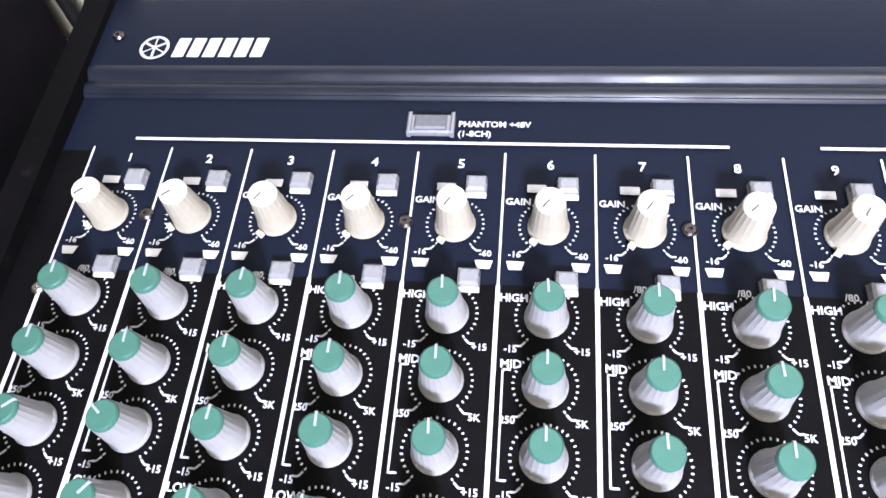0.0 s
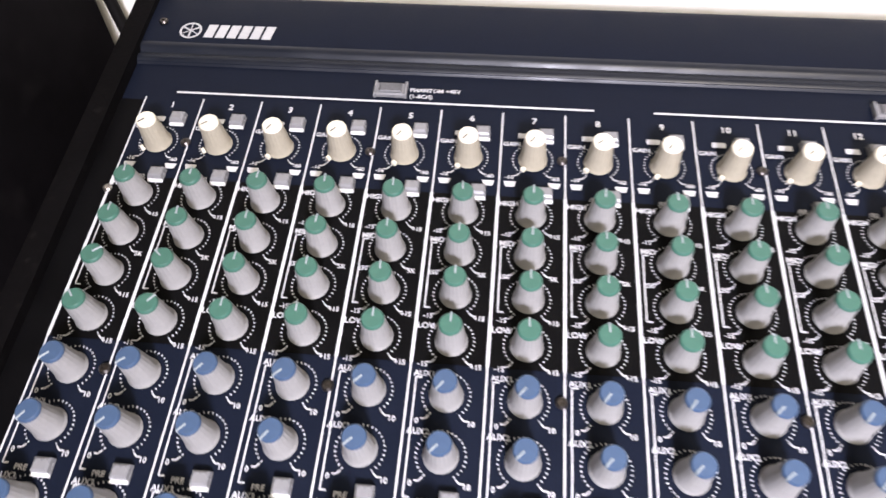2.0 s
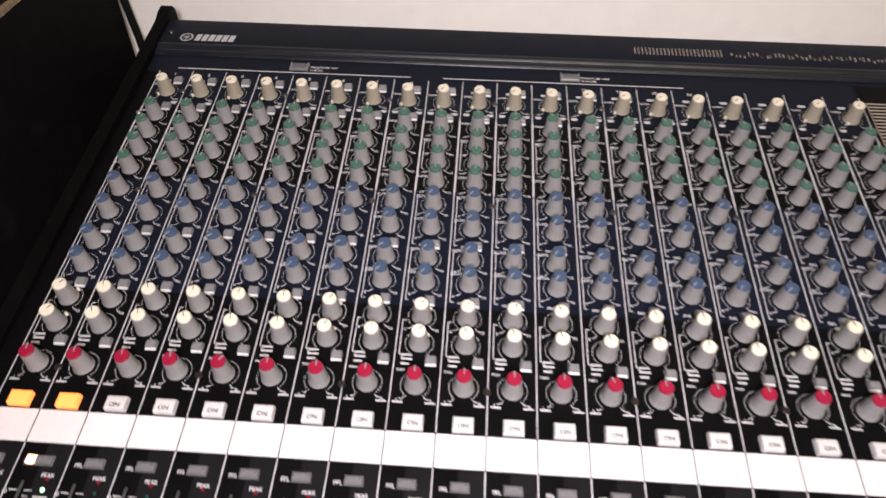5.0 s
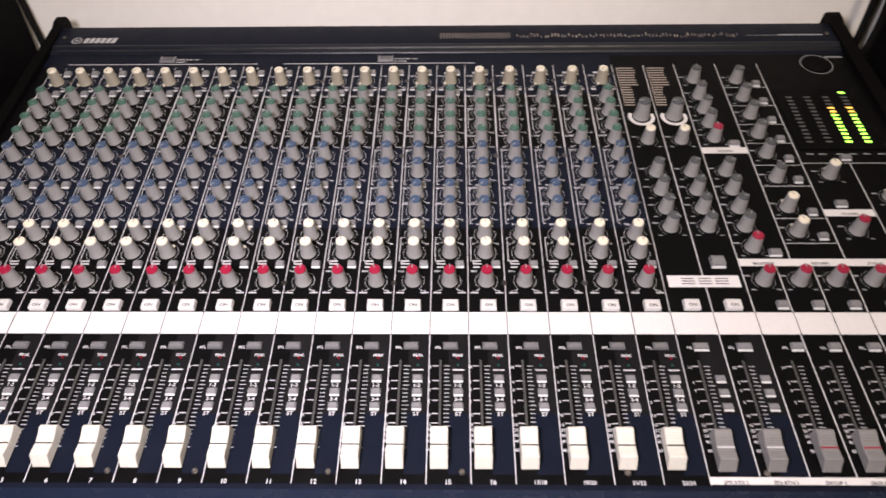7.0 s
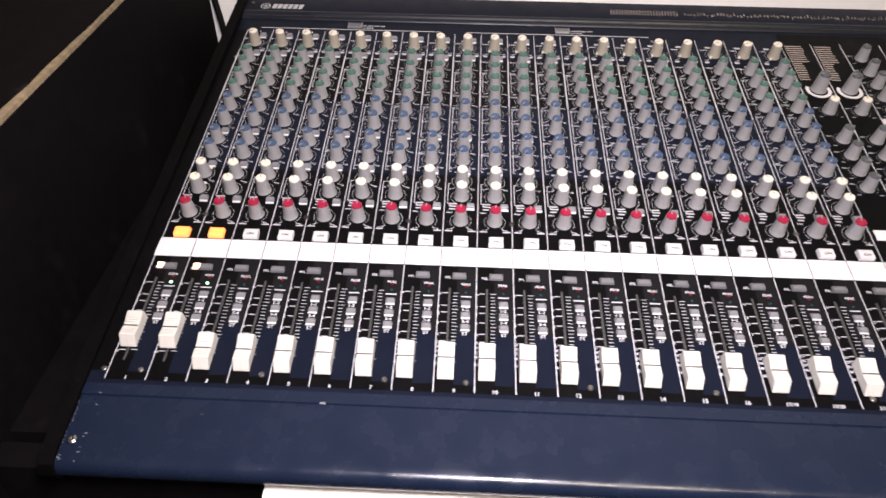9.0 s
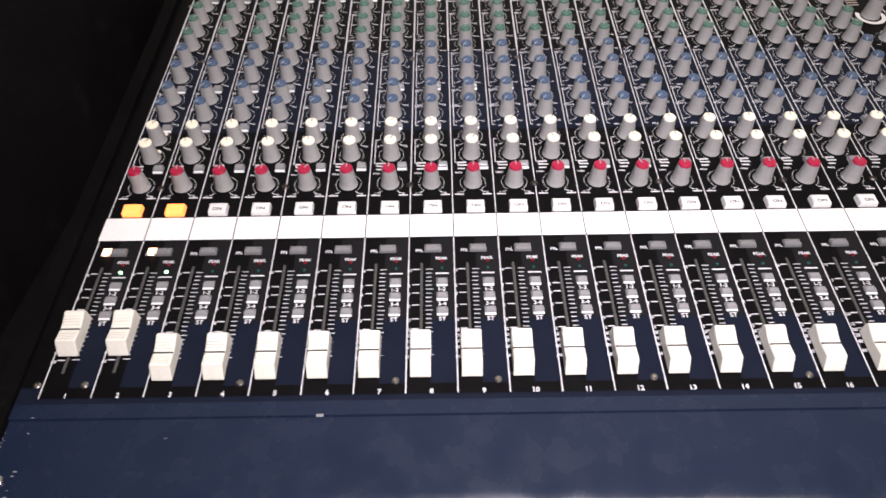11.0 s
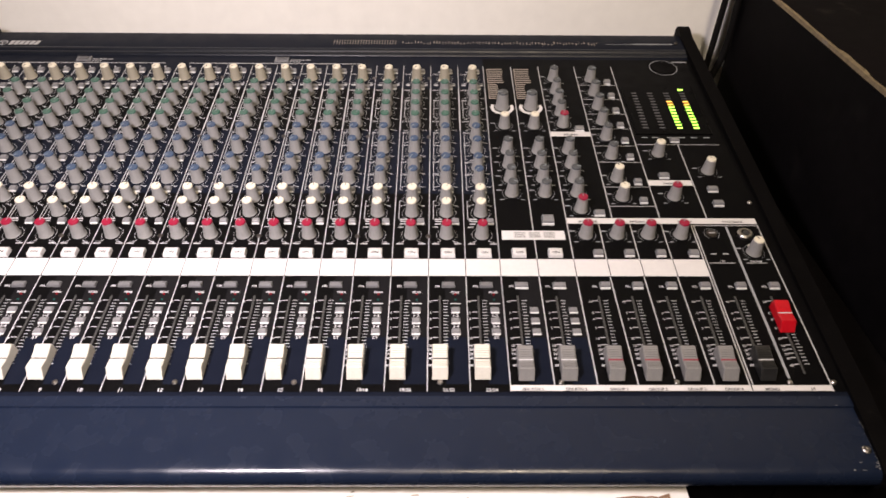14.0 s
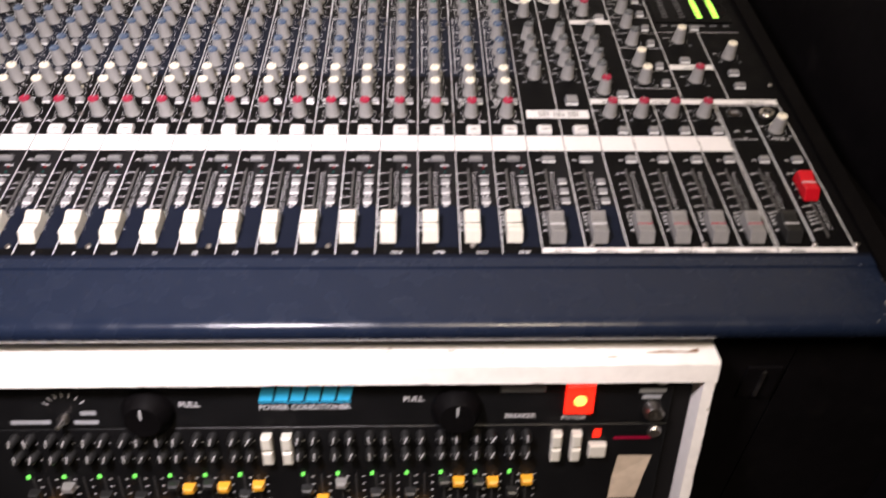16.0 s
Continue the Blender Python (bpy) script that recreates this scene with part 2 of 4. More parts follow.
def part(name, shape, mat, parent, label="", where=None, smooth=False):
    """One mesh under a thing or a part. shape may be a mesh that other parts share."""
    me = shape if isinstance(shape, bpy.types.Mesh) else shape.mesh(name, M[mat], smooth)
    ob = new(name, me)
    ob.parent = parent
    if where is not None:
        ob.matrix_basis = where if isinstance(where, Matrix) else Matrix.Translation(where)
    return tagged(ob, label) if label else ob


def solid(name, shape, mat, label, category, kind="", where=None, smooth=False):
    ob = new(name, shape.mesh(name, M[mat], smooth))
    if where is not None:
        ob.matrix_world = where
    return tagged(ob, label, category, kind=kind)


# ---------------- room ----------------
WALL_Y = 0.52
solid("floor", Shape().box(-2.2, 3.0, -2.6, WALL_Y, -0.1, 0.0), "floor", "dark worn floor of the room", "floor", "structure")
solid("wall_back", Shape().box(-2.2, 3.0, WALL_Y, WALL_Y + 0.12, 0, 2.5), "wall", "cream painted wall behind the console", "wall", "structure")
solid("wall_front", Shape().box(-2.2, 3.0, -2.72, -2.6, 0, 2.5), "wall", "cream painted wall across the room", "wall", "structure")
solid("wall_left", Shape().box(-2.32, -2.2, -2.6, WALL_Y, 0, 2.5), "wall", "cream painted side wall", "wall", "structure")
solid("wall_right", Shape().box(3.0, 3.12, -2.6, WALL_Y, 0, 2.5), "wall", "cream painted side wall", "wall", "structure")
solid("ceiling", Shape().box(-2.2, 3.0, -2.6, WALL_Y, 2.5, 2.6), "wall", "cream painted ceiling", "ceiling", "structure")

# ---------------- console ----------------
P, S = 0.02595, 0.02818
X20 = 0.5262
RIGHT = 0.738
console = thing("mixing_console", SLOPE, "large dark navy mixing console with rows of coloured knobs, powered on", "mixing console")


def edge(k):
    """The x of the line after the k-th channel strip."""
    return k * P if k <= 16 else X20 if k == 20 else 16 * P + (k - 16) * S


def mid(k):
    return (k - 0.5) * P if k <= 16 else 16 * P + (k - 16.5) * S


# body: a wedge that stands level
L0, L1 = -0.0115, 0.7475
BOT_F, BOT_R = -0.030, -0.030 - 0.52 * math.tan(radians(8))
outline = [(-0.043, BOT_F), (-0.049, -0.022), (-0.0545, -0.016), (-0.0560, -0.011), (-0.0550, -0.006), (-0.0525, -0.0032), (-0.0490, -0.0022), (-0.0450, -0.0020),
           (-0.0082, -0.0016), (-0.0076, -0.0002), (0, -0.0002)]
rear = [(0.4255, -0.0002), (0.4262, 0.0004), (0.4262, 0.0012), (0.4350, 0.0012), (0.4350, 0.0029), (0.4370, 0.0032), (0.466, 0.0032), (0.4695, 0.002), (0.471, -0.003), (0.471, BOT_R)]
ridge = [(0.4255, 0.0000), (0.4262, 0.0010), (0.4274, 0.0020), (0.4288, 0.0024), (0.4300, 0.0021), (0.4308, 0.0014), (0.4318, 0.0014), (0.4328, 0.0026), (0.4338, 0.0034), (0.4350, 0.0037), (0.4366, 0.0034), (0.4366, 0.0010)]
part("rear_ridge", Shape().extrude_x(ridge, L0 + 0.0008, L1 - 0.0008), "navy_ridge", console, "pressed double ridge along the back, satin navy", smooth=True)
part("armrest", Shape().extrude_x(outline + [(0, -0.02), (-0.03, BOT_F)], L0, L1), "navy_arm", console, "scuffed navy painted front armrest", smooth=True)
part("top_panel", Shape().extrude_x([(0, -0.0002)] + rear + [(0, BOT_F - 0.006)], L0, L1), "navy", console, "navy painted steel top panel", smooth=True)


def cheek(x0, x1):
    prof = [(-0.043, BOT_F), (-0.051, -0.022), (-0.0570, -0.015), (-0.0575, -0.008), (-0.054, -0.002), (-0.047, 0.0006), (0.0, 0.0028), (0.462, 0.0060), (0.470, 0.0085),
            (0.479, 0.0085), (0.482, 0.004), (0.482, BOT_R)]
    part("side_cheek", Shape().extrude_x(prof, x0, x1), "cheek", console, "black moulded plastic end cheek", smooth=True)


cheek(-0.0205, L0 + 0.0005)
cheek(L1 - 0.0005, 0.7600)

# printed zones of the panel
def zone(x0, x1, y0, y1, label, mat="black"):
    part("printed_zone", Shape().rect(x0, x1, y0, y1, 0.0002), mat, console, label)


zone(0.0, edge(20), 0.2912, 0.3625, "matt black printed equaliser field")
zone(0.0, edge(20), 0.1236, 0.2005, "matt black printed monitor field")
starts = [edge(k) for k in range(21)] + [0.5550, 0.5834]
for a, b in zip(starts, starts[1:]):
    zone(a, a + 0.0125, 0.0088, 0.1050, "matt black printed fader column")
    # Charcoal from the assign buttons up, a little lighter than the black column.
    zone(a + 0.0125, b, 0.0475, 0.1050, "charcoal assign field, lighter than the fader column", "charcoal")
zone(L0 + 0.0006, -0.0004, 0.0090, 0.404, "matt black printed margin")
zone(0, L1, 0.0030, 0.0088, "matt black printed number row")
zone(X20, L1, 0.1236, 0.420, "matt black printed master field")
zone(0.5834, L1, 0.0088, 0.1050, "matt black printed group field")
zone(0.6850, L1, 0.1050, 0.1236, "matt black printed phones field")

# ---- knobs ----
ROWS = [("gain", 0.3809), ("green", 0.3538), ("green", 0.3356), ("green", 0.3180), ("green", 0.2998), ("blue", 0.2801), ("blue", 0.2602), ("blue", 0.2355), ("blue", 0.2177),
        ("cream", 0.1935), ("cream", 0.1759), ("red", 0.1499)]
BODY, SKIRT = {}, {}
for tone in ("grey", "cream"):
    BODY[tone] = Shape().lathe([(0.0055, 0.0008), (0.0053, 0.0022), (0.00405, 0.0136), (0.0039, 0.0141), (0.0034, 0.0144)], 40, flute=0.00032).mesh("knob", M[tone], True)
    SKIRT[tone] = Shape().lathe([(0.0058, 0.0004), (0.0058, 0.0008), (0.0054, 0.0014)], 24).mesh("skirt", M[tone], True)
CAPS = {}
for tone in ("cap_cream", "cap_green", "cap_blue", "cap_red", "cap_grey"):
    CAPS[tone] = Shape().lathe([(0.00402, 0.0135), (0.00394, 0.0144), (0.0035, 0.0149), (0.0029, 0.0149)], 28).mesh("cap", M[tone], True)
MARK = {"white": Shape().box(-0.00032, 0.00032, 0.0006, 0.0041, 0.0130, 0.0152, 0.0001).mesh("pointer", M["pointer"]),
        "dark": Shape().box(-0.00024, 0.00024, 0.0003, 0.0032, 0.0130, 0.01515).mesh("pointer", M["slot"])}
PEG = Shape().box(-0.0009, 0.0009, 0.0060, 0.0074, 0.0006, 0.0026, 0.0004).mesh("peg", M["cap_cream"])
LOOK = {"gain": ("cream", "cap_cream", "dark", "cream knob with an ivory cap"), "green": ("grey", "cap_green", "white", "grey knob with a teal green cap"),
        "blue": ("grey", "cap_blue", "white", "grey knob with a blue cap"), "cream": ("grey", "cap_cream", "dark", "grey knob with an ivory cap"),
        "red": ("grey", "cap_red", "white", "grey knob with a crimson cap"), "plain": ("grey", "cap_grey", "white", "plain grey knob")}


def knob(kind, x, y, turn=0.0, big=1.0):
    tone, cap, mark, label = LOOK[kind]
    m = Matrix.LocRotScale((x, y, 0), Euler((0, 0, radians(turn))), (big, big, big))
    ob = part("knob", BODY[tone], tone, console, label, m)
    part("skirt", SKIRT[tone], tone, ob)
    part("cap", CAPS[cap], cap, ob)
    part("pointer", MARK[mark], mark, ob)
    if kind in ("gain", "cream"):
        part("peg", PEG, "cap_cream", ob)
    return ob


rng = random.Random(7)
for k in range(1, 21):
    for kind, y in ROWS:
        turn = rng.uniform(-4, 4)
        if kind == "gain":
            turn = 142 + rng.uniform(-14, 10)
        elif kind == "blue":
            turn = 138 + rng.uniform(-9, 7)
        elif kind == "cream":
            turn = rng.choice((0, 10, -35, 20)) + rng.uniform(-8, 8)
        elif rng.random() < (0.5 if k <= 2 else 0.08):
            turn = rng.uniform(-60, 60)
        knob(kind, mid(k), y, turn)

# ---- buttons ----
BUTTON = {}


def button(x, y, w, d, h, mat="button", label=""):
    key = (w, d, h, mat)
    if key not in BUTTON:
        BUTTON[key] = Shape().box(-w / 2, w / 2, -d / 2, d / 2, 0.0003, h, 0.0007, 0.0003).mesh("button", M[mat])
        BUTTON[key, "foot"] = Shape().box(-w / 2 + 0.0001, w / 2 - 0.0001, -d / 2 - 0.0009, d / 2 - 0.0010, 0.0003, h * 0.40, 0.0002).mesh("button_foot", M["button_foot"])
    ob = part("button", BUTTON[key], mat, console, label, (x, y, 0))
    if mat == "button":
        part("button_foot", BUTTON[key, "foot"], mat, ob, "clear pale foot")
    return ob


on_text = Shape().text("ON", 0, -0.0015, 0.0027, 0.00455).mesh("lettering", M["dark"])
for k in range(1, 21):
    c = mid(k)
    button(c + 0.0052, 0.3934, 0.0062, 0.0055, 0.0035)
    button(c + 0.0050, 0.3637, 0.0062, 0.0055, 0.0035)
    button(c + 0.0036, 0.2466, 0.0062, 0.0052, 0.0035)
    button(c + 0.0034, 0.2046, 0.0062, 0.0052, 0.0035)
    button(c + 0.0072, 0.1650, 0.0062, 0.0048, 0.0035)
    lit = k <= 2
    b = button(c + 0.0008, 0.1281, 0.0112, 0.0078, 0.0045, "button_lit" if lit else "button_white", "amber lit channel button" if lit else "unlit white channel button")
    if not lit:
        part("lettering", on_text, "dark", b)
    button(c + 0.0008, 0.0960, 0.0098, 0.0050, 0.0028, "button_smoke", "smoky grey monitoring button")
    for y in (0.0722, 0.0624, 0.0526):
        button(c + 0.0058, y, 0.0062, 0.0046, 0.0022)

# ---- lamps of the strips ----
LENS = Shape().lathe([(0.00095, 0.0), (0.00095, 0.0008), (0.0006, 0.0012)], 10)
LENSES = {t: LENS.mesh("lamp", M[t], True) for t in ("led_off", "led_red", "led_pale")}
WARM = Shape().box(-0.0026, 0.0026, -0.0019, 0.0019, 0.0003, 0.0031, 0.0006).mesh("lamp", M["led_warm"])
for k in range(1, 21):
    c = mid(k)
    part("lamp", LENSES["led_red"], "led_red", console, "unlit red peak lamp", (c + 0.0058, 0.0871, 0))
    part("lamp", LENSES["led_pale" if k <= 2 else "led_off"], "led_off", console, "lit green signal lamp" if k <= 2 else "unlit green signal lamp", (c + 0.0058, 0.0817, 0))
    if k <= 2:
        part("lamp", WARM, "led_warm", console, "lit warm monitoring lamp", (c - 0.0050, 0.0960, 0))

# ---- faders ----
CAP_OUT = [(-0.0118, 0.0012), (-0.0116, 0.0020), (-0.0078, 0.0092), (-0.0072, 0.0094), (-0.0040, 0.0090), (0.0, 0.0084), (0.0040, 0.0090), (0.0092, 0.0107), (0.0104, 0.0104), (0.0114, 0.0088),
           (0.0118, 0.0012)]


def fader_mesh(mat):
    s = Shape()
    n = len(CAP_OUT)
    verts = []
    for x in (-0.0052, -0.0046, 0.0046, 0.0052):
        for y, z in CAP_OUT:
            inner = abs(x) < 0.0050
            verts.append((x, y, z if inner or z < 0.002 else z - 0.0007))
    faces = []
    for r in range(3):
        faces += [(r * n + i, r * n + (i + 1) % n, (r + 1) * n + (i + 1) % n, (r + 1) * n + i) for i in range(n)]
    faces += [tuple(range(n)), tuple(range(3 * n, 4 * n))]
    return s.add(verts, faces).mesh("fader_cap", M[mat])


FADER = {t: fader_mesh(t) for t in ("fader", "fader_grey", "fader_black", "fader_red")}
CAPLINE = {t: Shape().box(-0.0050, 0.0050, -0.00042, 0.00042, 0.0070, 0.0087).mesh("index_line", M[t]) for t in ("dark", "cap_red", "white")}
RIB = {t: Shape().box(-0.0044, 0.0044, -0.0003, 0.0003, 0.0, 0.0005).mesh("rib", M[t]) for t in ("fader", "fader_grey", "fader_black")}
STEM = Shape().box(-0.0022, 0.0022, -0.004, 0.004, -0.004, 0.0020).mesh("stem", M["dark"])
SLOTM = Shape().box(-0.0007, 0.0007, 0.0170, 0.0855, 0.0002, 0.00075, 0.0002).mesh("fader_slot", M["fader_slot"])


def fader(x, y, mat, line, label):
    part("fader_slot", SLOTM, "slot", console, "", (x, 0, 0))
    ob = part("fader_cap", FADER[mat], mat, console, label, (x, y, 0))
    part("index_line", CAPLINE[line], line, ob)
    part("stem", STEM, "dark", ob)
    if mat != "fader_red":
        for q in (-0.0062, -0.0050, -0.0038, -0.0026, 0.0026, 0.0042, 0.0058, 0.0074):
            z = 0.0084 + abs(q) * (0.15 if q < 0 else 0.20) if abs(q) > 0.0040 else 0.0084 + abs(q) * 0.15
            part("rib", RIB[mat], mat, ob, "", (0, q, z + 0.0001))


for k in range(1, 21):
    fader(mid(k) - 0.0056, 0.0385 if k <= 2 else 0.0235, "fader", "dark", "ivory fader cap pushed partway up" if k <= 2 else "ivory fader cap pulled down")
FX = [0.5371, 0.5655, 0.5967, 0.6212, 0.6467, 0.6720]
for x in FX:
    fader(x, 0.0225, "fader_grey", "cap_red" if x > 0.59 else "white", "grey fader cap with a pale index line")
fader(0.6971, 0.0226, "fader_black", "white", "black fader cap with a white index line")
fader(0.7240, 0.0631, "fader_red", "white", "red fader cap pushed up near the top")

# ---- printing on the strips ----
def dial(s, x, y, r=0.0076):
    for a in range(-143, 144, 11):
        q = radians(90 - a)
        s.line(x + r * math.cos(q), y + r * math.sin(q), x + (r + 0.0007) * math.cos(q), y + (r + 0.0007) * math.sin(q), 0.00044, 0.0005)


def scale_marks(s, x):
    for i in range(21):
        y = 0.0250 + i * 0.0560 / 20
        s.rect(x + 0.0024, x + (0.0064 if i % 5 == 0 else 0.0056), y - 0.00022, y + 0.00022, 0.0005)
    for y, mark in zip((0.0247, 0.0303, 0.0340, 0.0375, 0.0410, 0.0473, 0.0564, 0.0645, 0.0702, 0.0810), ("60", "40", "30", "20", "15", "10", "5", "0", "5", "10")):
        s.rect(x - 0.0051, x - 0.0012, y - 0.00030, y + 0.00030, 0.0005)
        s.text(mark, x - 0.0067, y - 0.0009, 0.0020)


def strip_print(w):
    s = Shape()
    for kind, y in ROWS:
        dial(s, 0, y)
        ends = {"gain": ("-16", "-60"), "green": ("250", "5K") if y == 0.3356 else ("-15", "+15"), "red": ("L", "R")}.get(kind, ("0", "10"))
        for side in (-1, 1):
            s.text(ends[side > 0], side * 0.0090, y - 0.0090, 0.0019)
            s.line(side * 0.0052, y - 0.0070, side * 0.0064, y - 0.0082, 0.0005, 0.0005)
            s.line(side * 0.0064, y - 0.0082, side * 0.0078, y - 0.0082, 0.0005, 0.00052)
    for side in (-1, 1):
        a, b = side * 0.0062, side * 0.0112
        s.add([(a, 0.3698, 0.0005), (b, 0.3698, 0.0005), (b - side * 0.0008, 0.3672, 0.0005), (a + side * 0.0008, 0.3672, 0.0005)], [(0, 1, 2, 3)])
    s.rect(-0.0062, -0.0008, 0.3920, 0.3946, 0.0005)
    s.text("GAIN", -0.0086, 0.3888, 0.0022)
    s.text("/80", -0.0020, 0.3628, 0.0020)
    for t, y in (("HIGH", 0.3590), ("MID", 0.3408), ("LOW", 0.3052)):
        s.text(t, -0.0086, y, 0.0023)
    for i, y in enumerate((0.2874, 0.2676, 0.2430, 0.2252)):
        s.text("AUX%d" % (i + 1), -0.0082, y, 0.0021)
    for y in (0.2458, 0.2038):
        s.text("PRE", -0.0040, y, 0.0020)
    s.text("PAN", -0.0088, 0.1588, 0.0017)
    for y, a, b in ((0.1682, -0.0092, -0.0034), (0.1656, -0.0092, -0.0030), (0.1626, -0.0092, -0.0044)):
        s.rect(a, b, y - 0.0006, y + 0.0006, 0.0005)
    for side in (-1, 1):
        s.rect(side * 0.0086 - 0.0028, side * 0.0086 + 0.0028, 0.1392, 0.1402, 0.0005)
    s.text("PFL", -0.0070, 0.0948, 0.0022)
    s.text("PEAK", 0.0058, 0.0889, 0.0021)
    s.rect(0.0022, 0.0096, 0.0776, 0.0785, 0.0005)
    s.text("1-2", 0.0058, 0.0669, 0.0026)
    s.text("3-4", 0.0058, 0.0571, 0.0026)
    s.text("ST", 0.0058, 0.0472, 0.0028)
    for ya, yb in ((0.3395, 0.3120), (0.2862, 0.2466), (0.2420, 0.2046), (0.1910, 0.1682)):
        s.rect(-0.0109, -0.0104, yb, ya, 0.0005)
        s.rect(-0.0109, -0.0086, ya - 0.0005, ya, 0.0005)
        s.rect(-0.0109, -0.0086, yb, yb + 0.0005, 0.0005)
    scale_marks(s, -0.0056)
    return s.mesh("printed_scale", M["white"])


MONO, STEREO = strip_print(P), strip_print(S)
for k in range(1, 21):
    tagged(part("printed_scale", MONO if k <= 16 else STEREO, "white", console, "white printed scales and lettering", (mid(k), 0, 0)), kind="stuff")

for k in range(0, 21):
    x = edge(k)
    line = Shape()
    for a, b, w in ((0.0030, 0.1050, 0.00030), (0.1236, 0.2005, 0.00030), (0.2005, 0.2912, 0.00032), (0.2912, 0.3625, 0.00058), (0.3625, 0.4055, 0.00032)):
        line.rect(x - w, x + w, a, b, 0.0005)
    tagged(part("divider_line", line, "white", console, "thin white printed channel line"), kind="stuff")
for a, b in ((0.0128, 0.1935), (0.2182, 0.3990)):
    part("bracket_line", Shape().rect(a, b, 0.4084, 0.4094, 0.0005), "white", console, "white line over eight channels")

numbers = [str(k) for k in range(1, 17)] + ["17/18", "19/20", "21/22", "23/24"]
for k, body in enumerate(numbers, 1):
    if k <= 16:
        part("channel_number", Shape().text(body, mid(k) + 0.0003, 0.4015, 0.0032), "white", console, "white printed channel number")
    s = Shape().text(body, mid(k), 0.0042, 0.0029 if k <= 16 else 0.0025)
    part("channel_number", s, "white", console, "white printed channel number")

# scribble strip, one pale field a channel
cuts = [-0.0012] + [edge(k) for k in range(1, 21)] + [0.5550, 0.5834, 0.6093, 0.6347, 0.6600, 0.6848]
for a, b in zip(cuts, cuts[1:]):
    part("writing_field", Shape().rect(a + 0.0003, b - 0.0003, 0.1054, 0.1231, 0.0006), "tape", console, "blank white writing field")

# phantom power switches
def phantom(x):
    sw = part("phantom_switch", Shape().box(x - 0.0064, x + 0.0064, 0.4116, 0.4186, 0.0002, 0.0022, 0.0006), "button", console, "grey guarded phantom power switch")
    part("rocker", Shape().box(x - 0.0050, x + 0.0050, 0.4124, 0.4178, 0.0022, 0.0032, 0.0006), "slot", sw)
    part("guard", Shape().box(x - 0.0072, x - 0.0060, 0.4111, 0.4191, 0.0002, 0.0030, 0.0005), "button", sw)
    part("guard", Shape().box(x + 0.0060, x + 0.0072, 0.4111, 0.4191, 0.0002, 0.0030, 0.0005), "button", sw)
    s = Shape().text("PHANTOM +48V", x + 0.0084, 0.4160, 0.0022, centre=False)
    s.text("(1-8CH)" if x < 0.2 else "(9-16CH)", x + 0.0084, 0.4124, 0.0022, centre=False)
    part("lettering", s, "white", console)


phantom(0.1068)
phantom(0.1068 + 8 * P)

# screws
SCREW = Shape().lathe([(0.0021, 0.0002), (0.0021, 0.0010), (0.0015, 0.0017), (0.0006, 0.0017), (0.0005, 0.0011)], 14).mesh("screw", M["screw"], True)
STEELS = Shape().lathe([(0.0019, 0.0002), (0.0019, 0.0008), (0.0013, 0.0014), (0.0006, 0.0014), (0.0005, 0.0009)], 14).mesh("screw", M["steel"], True)
for k in (1, 4, 7, 10, 13, 16, 18):
    part("screw", SCREW, "screw", console, "", (edge(k) - 0.0012, 0.3810, 0))
    part("screw", SCREW, "screw", console, "", (edge(k) - 0.0010, 0.2804, 0))
    part("screw", SCREW, "screw", console, "", (edge(k) - 0.0004, 0.1480, 0))
for x in (-0.003, edge(0.8), 0.0985, 0.1765, 0.228, 0.306, 0.384, 0.480, 0.560, 0.6365, 0.7115, 0.7406):
    part("screw", STEELS, "steel", console, "", (x, 0.0102, 0))
for x, y in ((-0.0005, 0.3560), (0.7405, 0.1900), (-0.0043, 0.4495), (0.7395, 0.4495)):
    part("screw", SCREW if y > 0.44 else STEELS, "steel", console, "", (x, y, 0.0030 if y > 0.44 else 0))
for x in (-0.0055, 0.7425):
    part("screw", STEELS, "steel", console, "bright worn corner screw", Matrix.LocRotScale((x, -0.038, -0.0018), None, (1.5, 1.5, 1.2)))

# maker's mark as plain shapes
LX, LY, LZ = 0.0100, 0.4445, 0.0034
logo = Shape().ring(LX, LY, 0.0042, 0.0052, LZ, seg=32)
for a in range(0, 360, 60):
    q = radians(a + 30)
    logo.line(LX, LY, LX + 0.0041 * math.cos(q), LY + 0.0041 * math.sin(q), 0.0009 if a % 120 == 0 else 0.0005, LZ)
maker = part("maker_mark", logo, "silver", console, "pale silver maker's mark of plain shapes")
for i in range(6):
    x = 0.0168 + i * 0.00545
    part("mark_bar", Shape().add([(x, LY - 0.0042, LZ), (x + 0.0043, LY - 0.0042, LZ), (x + 0.0055, LY + 0.0042, LZ), (x + 0.0012, LY + 0.0042, LZ)], [(0, 1, 2, 3)]), "silver", maker)
name_bar = Shape().rect(0.692, 0.735, 0.4470, 0.4490, 0.0034).rect(0.662, 0.691, 0.4472, 0.4478, 0.0034)
part("model_mark", name_bar, "dim", console, "small grey printed model mark")
diagram = Shape()
for i in range(24):
    x = 0.366 + i * 0.0029
    diagram.rect(x, x + 0.0006, 0.4450, 0.4540, 0.0034)
for i in range(16):
    x = 0.440 + i * 0.0135
    for j in range(4):
        a, b = x + 0.0032 * j + rng.uniform(0, 0.001), 0.4440 + rng.uniform(0, 0.004)
        diagram.rect(a, a + rng.uniform(0.0005, 0.0010), b, b + rng.uniform(0.003, 0.006), 0.0034)
tagged(part("printed_diagram", diagram, "tan", console, "faded tan printed block diagram"), kind="stuff")

